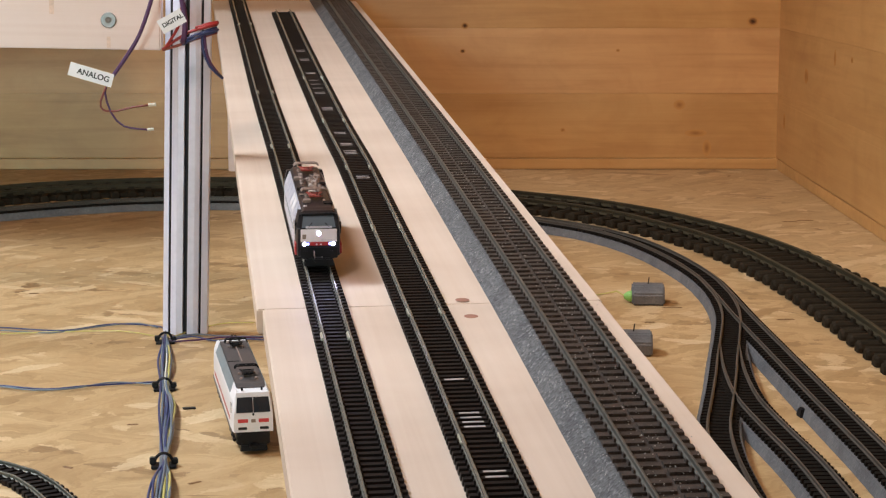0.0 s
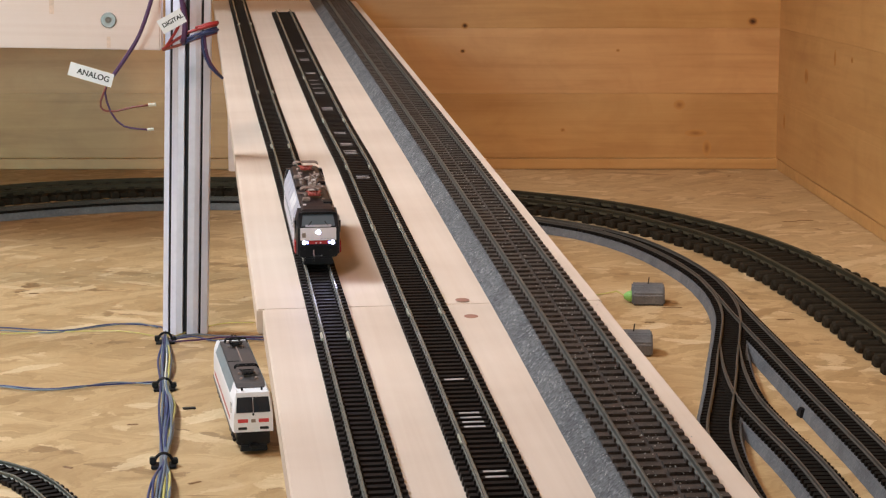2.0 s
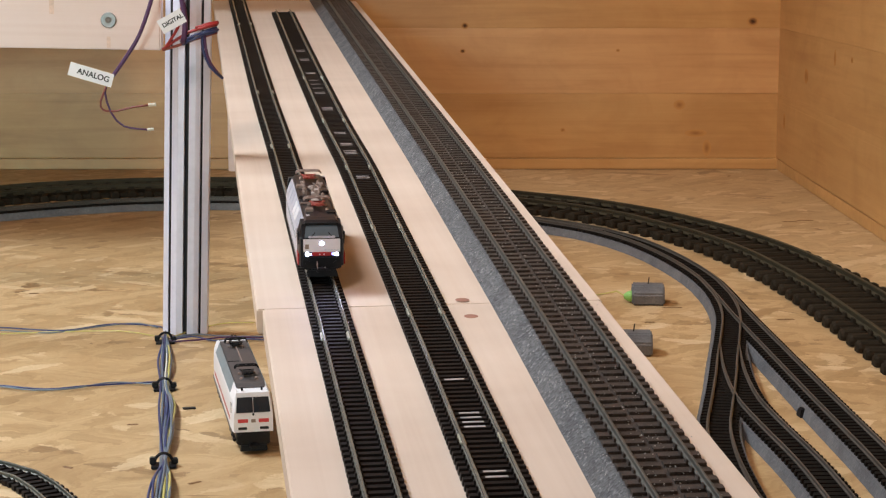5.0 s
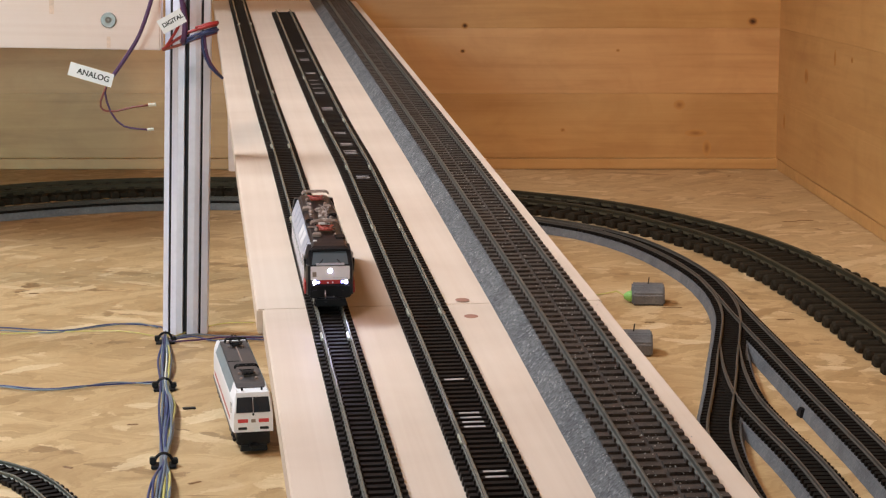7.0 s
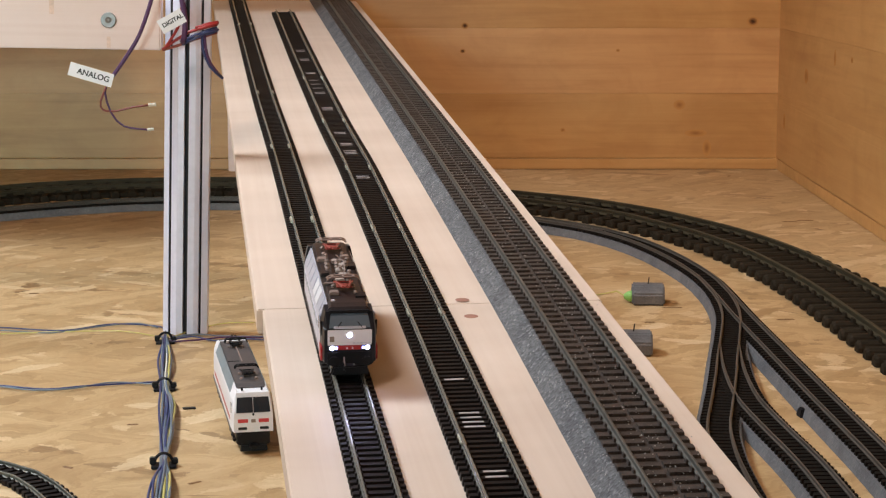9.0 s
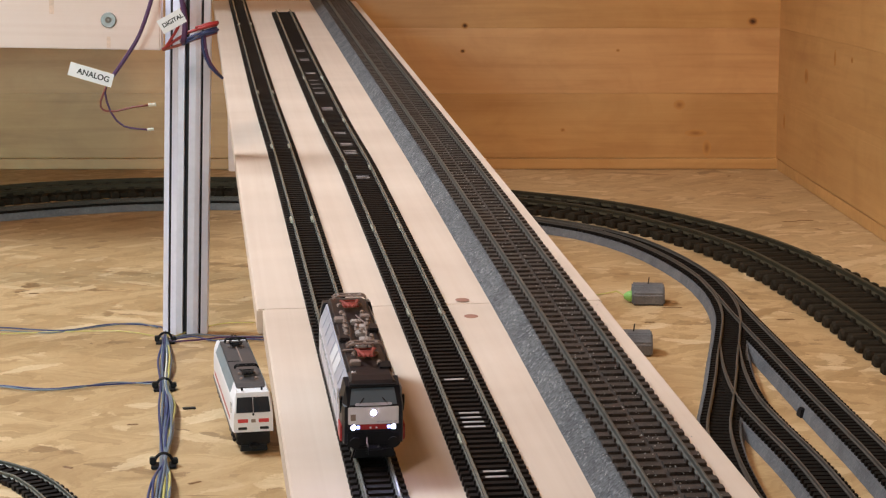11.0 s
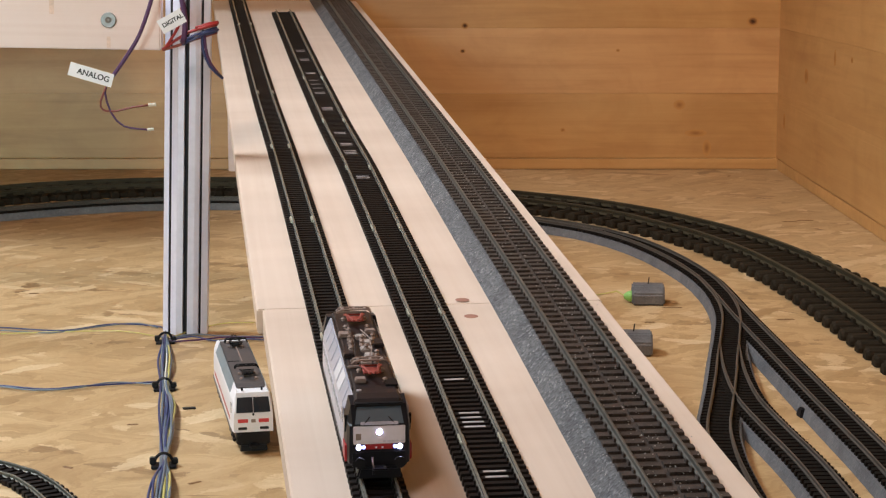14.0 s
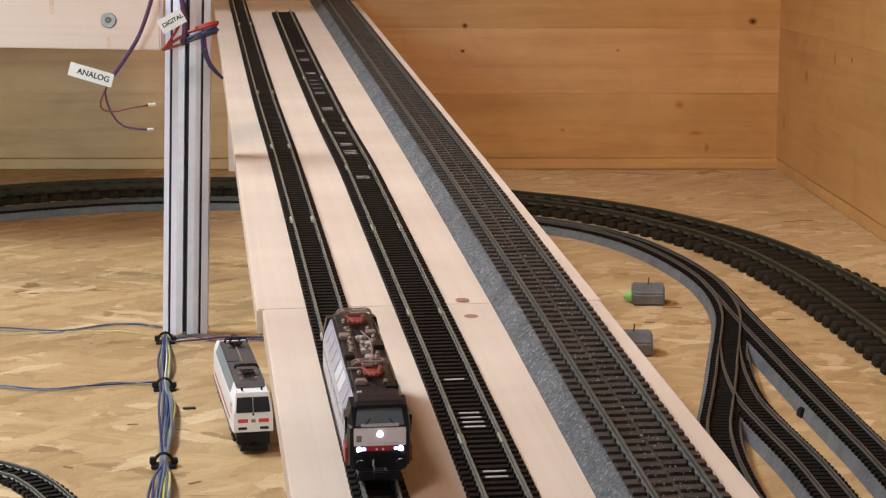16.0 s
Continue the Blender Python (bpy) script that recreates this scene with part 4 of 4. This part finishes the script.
def moving_locomotive():
    """Origin on the rail head under the nose; x right, y to the rear."""
    root = thing("electric_locomotive", ID, "silver and dark electric model locomotive with lit headlights on the ramp", "locomotive")
    W = 9.4
    lo = lambda w, zt, sh: [(-w, 5.4), (w, 5.4), (w, 15.6), (w - 0.35, 17.6), (w - sh - 1.1, zt), (-w + sh + 1.1, zt), (-w + 0.35, 17.6), (-w, 15.6)]
    part("body", loft(bmesh.new(), [(9.0, lo(W, 22.6, 1.3)), (12, lo(W, 22.6, 1.3)), (LEN - 12, lo(W, 22.6, 1.3)), (LEN - 9, lo(W, 22.6, 1.3))]), L_BODY, root, "silver grey body sides")
    cab = lambda w, y0, y1, y2: [(y0, [(-w + 0.9, 5.4), (w - 0.9, 5.4), (w - 0.9, 10.5), (w - 1.0, 16.6), (w - 1.8, 16.9), (-w + 1.8, 16.9), (-w + 1.0, 16.6), (-w + 0.9, 10.5)]),
                                 (y1, [(-w + 0.35, 5.4), (w - 0.35, 5.4), (w - 0.35, 11), (w - 0.5, 17.2), (w - 1.5, 22.2), (-w + 1.5, 22.2), (-w + 0.5, 17.2), (-w + 0.35, 11)]),
                                 (y2, [(-w, 5.4), (w, 5.4), (w, 11), (w - 0.1, 17.6), (w - 1.35, 23.0), (-w + 1.35, 23.0), (-w + 0.1, 17.6), (-w, 11)])]
    part("cab", loft(bmesh.new(), cab(W, 0.0, 2.6, 9.0)), L_DARK, root, "dark cab front")
    part("rear_cab", loft(bmesh.new(), [(LEN - y, o) for y, o in cab(W, 0.0, 2.6, 9.0)]), L_DARK, root, "dark rear cab")
    # roof with rounded ends
    rf = lambda w, z: [(-w, 21.6), (w, 21.6), (w * 0.96, z - 0.7), (w * 0.84, z), (-w * 0.84, z), (-w * 0.96, z - 0.7)]
    part("roof", loft(bmesh.new(), [(2.2, rf(6.6, 22.8)), (3.2, rf(7.2, 23.7)), (7, rf(6.8, 24.1)), (12, rf(6.65, 24.2)), (LEN - 14, rf(6.65, 24.2)), (LEN - 8, rf(6.6, 24.0)), (LEN - 4.5, rf(6.1, 23.4)), (LEN - 3.4, rf(5.6, 22.8))]), L_ROOF, root, "dark brown-grey roof")
    for x0, x1 in ((-6.65, -6.0), (6.0, 6.65)):
        part("roof_edge", mbox(x0, x1, 12, LEN - 12, 22.7, 24.0, 0.3), L_ROOF, root)
    # nose
    part("nose_panel", mbox(-7.4, 7.4, -0.45, 0.2, 11.3, 16.6, 0.15), L_PALE, root, "pale lilac-white nose panel")
    part("nose_band", mbox(-3.9, 3.9, -0.40, 0.2, 9.7, 11.2, 0.1), L_RED, root, "red band between the headlights")
    part("nose_band", mbox(-7.7, 7.7, -0.10, 0.2, 9.2, 11.2, 0.1), L_DARK, root)
    ws = part("windscreen", loft(bmesh.new(), [(0.1, [(-6.9, 17.3), (6.9, 17.3), (6.9, 17.5), (-6.9, 17.5)]), (2.2, [(-6.2, 21.7), (6.2, 21.7), (6.2, 21.9), (-6.2, 21.9)])]), L_CAB, root, "windscreen with a grey-blue reflection in its colour", m=pose(0, -0.0004, 0))
    part("console", mbox(-5.4, 5.4, -0.2, 0.7, 17.0, 17.9, 0.2), L_BODY, ws, "pale cab console")
    part("visor", mbox(-7.0, 7.0, 0.9, 3.4, 21.9, 22.9, 0.3), BLACK, root)
    for x in (-3.8, 3.8):
        part("wiper", mtube([(x, -0.3, 16.7), (x * 1.12, -0.5, 17.4), (x * 0.7, 0.4, 19.2)], 0.16), BLACK, root)
    lamp = part("top_headlight", disc(0, -0.3, 14.85, 0.80, 0.2), LAMP, root, "glowing white top headlight")
    for sx in (-1, 1):
        hl = part("headlight", mbox(sx * 5.5 - 1.9, sx * 5.5 + 1.9, -0.42, 0.2, 9.5, 11.35, 0.3), L_DARK, root, "lit headlight pair")
        part("lens", disc(sx * 5.9, -0.3, 10.4, 0.70, 0.17), LAMP, hl, "glowing white lens")
        part("lens", disc(sx * 4.5, -0.3, 10.45, 0.6, 0.16), LAMP_LOW, hl, "glowing bluish lens")
        part("tail_lamp", disc(sx * 0.9, -0.3, 10.3, 0.33, 0.25, 8), L_PALE, root)
        part("buffer", lathe(bmesh.new(), [(1.7 * MM, 0), (1.6 * MM, 0.5 * MM), (0.7 * MM, 0.7 * MM), (0.7 * MM, 3 * MM)], pose(sx * 5.6 * MM, -3.2 * MM, 6.6 * MM, -90, 0, 0), 14), BLACK, root)
        part("corner_panel", mbox(sx * 9.0 - 0.6, sx * 9.0 + 0.6, 2.4, 9.4, 5.3, 10.2, 0.2), L_RED, root, "red corner panel")
        part("mirror", mbox(sx * 9.2 - 0.35, sx * 9.2 + 0.35, 3.6, 4.6, 15.4, 18.8, 0.2), BLACK, root)
        part("handrail", mtube([(sx * 8.95, 8.6, 7), (sx * 9.3, 8.6, 7.4), (sx * 9.3, 8.6, 15), (sx * 8.95, 8.6, 15.4)], 0.18), L_PALE, root)
        door = part("cab_door", mbox(sx * W - 0.12, sx * W + 0.12, 9.6, 14.0, 6.4, 19.2, 0.08), L_BODY, root)
        part("side_window", mbox(sx * W - 0.2, sx * W + 0.2, 10.3, 13.3, 14.2, 18.2, 0.1), L_GLASS, door, "dark side window")
        part("cab_window", mbox(sx * (W - 0.12) - 0.2, sx * (W - 0.12) + 0.2, 4.6, 8.4, 13.4, 17.2, 0.1), L_GLASS, root, "dark side window")
        for y in range(17, 78, 10):
            gr = part("side_panel", mbox(sx * W - 0.14, sx * W + 0.14, y, y + 8.8, 7.0, 15.4, 0.08), L_BODY, root)
            # two panels are white to paint the highlight along the shoulder
            part("shoulder_panel", loft(bmesh.new(), [(yy, [(sx * (W - 0.3), 17.7), (sx * (W - 2.3), 22.4), (sx * (W - 2.2), 22.7), (sx * (W - 0.15), 17.9)]) for yy in (y + 0.5, y + 8.2)]), (L_WHITE if y in (27, 37) else L_BODY), root)
            for z in (12.8, 14.0):
                part("grille", mbox(sx * W - 0.18, sx * W + 0.18, y + 1.0, y + 7.8, z, z + 0.7), L_SHOULDER, gr)
        part("skirt_stripe", mbox(sx * W - 0.16, sx * W + 0.16, 10, LEN - 10, 5.5, 6.5), L_DARK, root, "dark sill")
    # plain marks of unreadable writing
    part("marking", mbox(-6.7, -5.2, -0.50, -0.44, 12.6, 14.5), L_COPPER, root, "small grey printed mark")
    for k in range(5):
        part("number_bar", mbox(1.0 + k * 1.25, 1.9 + k * 1.25, -0.50, -0.44, 11.9, 12.3), L_BODY, root)
    # underside, coupler, plough
    part("buffer_beam", mbox(-7.9, 7.9, -0.2, 3.0, 4.2, 9.3, 0.4), BLACK, root)
    part("plough", mbox(-6.6, 6.6, -1.4, 1.5, 1.2, 4.4, 0.5, (0.85, 0.7)), BLACK, root)
    part("coupler", mbox(-2.0, 2.0, -4.6, 0.0, 3.6, 5.0, 0.4), BLACK, root)
    part("coupler_hook", mbox(-2.4, 2.4, -5.6, -4.4, 3.4, 5.6, 0.4), BLACK, root)
    part("brake_hose", mtube([(-1.9, -0.6, 7.4), (-2.0, -1.6, 6.0), (-1.6, -1.8, 4.6)], 0.25), L_COPPER, root)
    part("coupler_glint", disc(1.0, -4.4, 5.9, 0.3, 0.25, 8), STEEL, root)
    # roof gear
    pantograph(root, 21.5, L_PANTO, L_COPPER, 0.2, 1)
    pantograph(root, 75.5, L_PANTO, L_COPPER, 0.2, 1)
    rnd2 = random.Random(2)
    for y in (34, 39, 44, 50, 56, 62):
        for x in (-3.6, 0.4, 3.2):
            if rnd2.random() < 0.6:
                part("roof_insulator", lathe(bmesh.new(), [(1.0 * MM, 0), (0.55 * MM, 0.7 * MM), (1.0 * MM, 1.1 * MM), (0.5 * MM, 1.8 * MM), (0.8 * MM, 2.3 * MM), (0.3 * MM, 2.8 * MM)], pose((x + rnd2.uniform(-.6, .6)) * MM, (y + rnd2.uniform(-1.5, 1.5)) * MM, 24.1 * MM), 8), L_COPPER, root)
    part("roof_cable", mtube([(-3.4, 28, 26.2), (-3.4, 37, 26.4), (-2.6, 47, 26.4), (-2.8, 58, 26.4), (-2.8, 69, 26.2)], 0.3), L_ROOF, root)
    part("roof_cable", mtube([(0.4, 33, 26.4), (2.0, 41, 26.5), (2.4, 53, 26.5), (0.5, 62, 26.4)], 0.2), L_COPPER, root)
    for y, x, d in ((33, -0.5, 3), (42, -5.0, 5), (52, 5.0, 6), (62, -4.8, 4), (65, 3.8, 3), (39, 1.2, 4), (46, 0.6, 3.4), (53, 1.4, 4), (59, 0.2, 3), (16.5, -3.8, 3)):
        part("roof_box", mbox(x - 1.6, x + 1.6, y - d / 2, y + d / 2, 24.1, 25.6, 0.3), L_ROOF if abs(x) > 4.9 else L_PORC if abs(x) < 2 else L_COPPER, root)
    part("roof_bar", mbox(-6.6, 2.2, 60.0, 61.2, 24.4, 25.0, 0.2), L_COPPER, root)
    part("roof_bar", mbox(-6.6, -1.2, 29.0, 30.2, 24.4, 25.0, 0.2), L_COPPER, root)
    for x in (-4.6, -5.3):
        part("roof_spot", disc(x, 9.0, 24.3, 0.4, 0.4, 8), L_PALE, root)
    part("roof_hatch", mbox(3.0, 6.8, 12, 18, 24.1, 24.7, 0.2), BLACK, root)
    running_gear(root, LEN, BLACK, WHEELS)
    return root


def parked_locomotive():
    wheels = []
    root = thing("parked_locomotive", pose(-0.0808, 0.748, 0.0003, 0, 0, 11.4) @ Matrix.Diagonal((0.945, 1.05, 1.06, 1)), "white electric model locomotive with red marks, parked on the board", "locomotive")
    W, L = 9.5, 106.0
    lo = [(-W, 6.6), (W, 6.6), (W, 17.0), (W - 0.3, 19.6), (W - 2.0, 23.0), (-W + 2.0, 23.0), (-W + 0.3, 19.6), (-W, 17.0)]
    fr = [(-W + 0.7, 6.9), (W - 0.7, 6.9), (W - 0.7, 12.0), (W - 0.8, 14.8), (W - 1.1, 15.4), (-W + 1.1, 15.4), (-W + 0.8, 14.8), (-W + 0.7, 12.0)]
    md = [(-W + 0.3, 6.7), (W - 0.3, 6.7), (W - 0.3, 14.0), (W - 0.6, 19.2), (W - 2.1, 22.6), (-W + 2.1, 22.6), (-W + 0.6, 19.2), (-W + 0.3, 14.0)]
    part("body", loft(bmesh.new(), [(0.0, fr), (2.6, md), (9, lo), (L - 9, lo), (L - 2.6, md), (L, fr)]), L_WHITE, root)
    for sx in (-1, 1):
        part("cab_fairing", loft(bmesh.new(), [(4.5, [(sx * 5.0, 22.0), (sx * 7.6, 20.8), (sx * 7.2, 23.0), (sx * 6.8, 23.4)]), (15, [(sx * 6.4, 22.0), (sx * 8.9, 19.6), (sx * 7.6, 23.4), (sx * 7.0, 24.6)])]), L_WHITE, root)
        part("cab_fairing", loft(bmesh.new(), [(L - 15, [(sx * 6.4, 22.0), (sx * 8.9, 19.6), (sx * 7.6, 23.4), (sx * 7.0, 24.6)]), (L - 4.5, [(sx * 5.0, 22.0), (sx * 7.6, 20.8), (sx * 7.2, 23.0), (sx * 6.8, 23.4)])]), L_WHITE, root)
        part("roof_shoulder", loft(bmesh.new(), [(15, [(sx * 6.9, 22.6), (sx * 9.0, 19.5), (sx * 9.1, 20.0), (sx * 7.0, 24.4)]), (L - 15, [(sx * 6.9, 22.6), (sx * 9.0, 19.5), (sx * 9.1, 20.0), (sx * 7.0, 24.4)])]), L_SHOULDER, root, "blue-grey roof shoulder")
        part("side_stripe", mbox(sx * W - 0.12, sx * W + 0.12, 12, L - 12, 9.6, 11.0), L_RED, root, "red stripe along the side")
        part("sill", mbox(sx * W - 0.16, sx * W + 0.16, 3, L - 3, 5.6, 6.9), L_GREY, root, "grey sill")
        part("side_window", mbox(sx * (W - 0.25) - 0.2, sx * (W - 0.25) + 0.2, 5.4, 8.6, 13.6, 17.8, 0.1), L_GLASS, root, "dark side window")
        part("headlight", mbox(sx * 4.9 - 2.0, sx * 4.9 + 2.0, -0.25, 0.3, 7.9, 9.0, 0.15), L_GLASS, root, "unlit dark headlight")
        part("red_panel", mbox(sx * 4.7 - 2.3, sx * 4.7 + 2.3, -0.25, 0.3, 10.8, 12.3, 0.1), L_SIGNAL, root, "red front panel")
        part("windscreen", loft(bmesh.new(), [(-0.05, [(sx * 0.12, 15.0), (sx * 7.7, 15.0), (sx * 7.7, 15.2), (sx * 0.12, 15.2)]), (2.0, [(sx * 0.12, 20.7), (sx * 7.1, 20.7), (sx * 7.1, 20.9), (sx * 0.12, 20.9)])]), L_GLASS, root, "black windscreen pane", m=pose(0, -0.0003, 0))
        part("wiper", mtube([(sx * 2.2, -0.3, 15.5), (sx * 3.4, 0.2, 16.6), (sx * 2.4, 1.0, 18.6)], 0.15), BLACK, root)
        part("roof_horn", mtube([(sx * 4.4, 4.6, 23.0), (sx * 4.5, 4.6, 24.4)], 0.5), BLACK, root)
        part("buffer", lathe(bmesh.new(), [(1.6 * MM, 0), (1.5 * MM, 0.5 * MM), (0.6 * MM, 0.7 * MM), (0.6 * MM, 3 * MM)], pose(sx * 5.4 * MM, -2.9 * MM, 5.6 * MM, -90, 0, 0), 14), BLACK, root)
    part("front_mark", mbox(-1.0, 1.0, -0.22, 0.3, 10.8, 12.2, 0.1), L_COPPER, root, "small grey printed mark")
    part("top_lamp", disc(0, 0.1, 14.2, 0.55, 0.4, 10), L_GLASS, root)
    part("roof", loft(bmesh.new(), [(8.5, [(-6.2, 22.4), (6.2, 22.4), (6.0, 23.4), (-6.0, 23.4)]), (12, [(-6.9, 22.4), (6.9, 22.4), (6.6, 24.3), (-6.6, 24.3)]), (L - 12, [(-6.9, 22.4), (6.9, 22.4), (6.6, 24.3), (-6.6, 24.3)]), (L - 8.5, [(-6.2, 22.4), (6.2, 22.4), (6.0, 23.4), (-6.0, 23.4)])]), L_GREY, root, "dark grey roof")
    pantograph(root, 23.0, BLACK, BLACK, 0.3, 1)
    pantograph(root, 84.0, BLACK, BLACK, 0.8, -1)
    part("roof_line", mtube([(0.2, 50, 24.6), (0.2, 78, 24.8)], 0.3), L_COPPER, root)
    part("roof_seam", mbox(-6.5, -1.0, 52, 52.5, 24.2, 24.5), BLACK, root)
    for ob in root.children:
        ob.matrix_basis = pose(0, 0, 1.9 * MM) @ ob.matrix_basis
    part("buffer_beam", mbox(-7.4, 7.4, 0.2, 3.4, 3.4, 8.9, 0.4), BLACK, root)
    part("underframe", mbox(-7.6, 7.6, 3.4, L - 3.4, 4.6, 8.4, 0.3), BLACK, root)
    part("plough", mbox(-6.4, 6.4, -0.6, 1.8, 0.9, 3.8, 0.4, (0.9, 0.7)), BLACK, root)
    part("coupler", mbox(-2.0, 2.0, -3.8, 0.0, 2.6, 4.2, 0.4), BLACK, root)
    running_gear(root, L, BLACK, wheels, 7.2)
    return root


LOCO = moving_locomotive()
parked_locomotive()


# ---------------------------------------------------------------- what moves
def motions():
    """The locomotive creeps back, then rolls down the ramp and stops; its wheelsets roll with it."""
    rows = [(0.0, 0.2388), (0.5, 0.2390), (1.0, 0.2394), (1.5, 0.2403), (2.0, 0.2412), (2.5, 0.2422), (3.0, 0.2410), (3.5, 0.2374), (4.0, 0.2329), (4.6, 0.2268), (5.3, 0.2175), (6.0, 0.2055), (6.5, 0.1955), (7.0, 0.1787), (7.5, 0.1591),
            (8.0, 0.1391), (8.5, 0.1165), (9.0, 0.0948), (9.5, 0.0735), (10.0, 0.0530), (10.5, 0.0330), (11.0, 0.0165), (11.25, 0.0122), (11.5, 0.0103), (12.0, 0.0078), (12.5, 0.0058), (13.0, 0.0040), (13.5, 0.0020), (14.0, 0.0000), (14.5, -0.0011), (15.0, -0.0016), (16.0, -0.0016)]
    walk(LOCO, [(t, RAMP @ Matrix.Translation((0.0, v, 0.0043))) for t, v in rows])
    steps = []
    for (ta, a), (tb, b) in zip(rows, rows[1:]):
        n = max(1, math.ceil(abs(b - a) / 0.00375 / radians(75)))
        steps += [(ta + (tb - ta) * k / n, a + (b - a) * k / n) for k in range(n)]
    steps.append(rows[-1])
    for ws in WHEELS:
        home = ws.matrix_basis.translation.copy()
        walk(ws, [(t, Matrix.Translation(home) @ Matrix.Rotation((0.2388 - v) / 0.00375, 4, "X")) for t, v in steps])


motions()
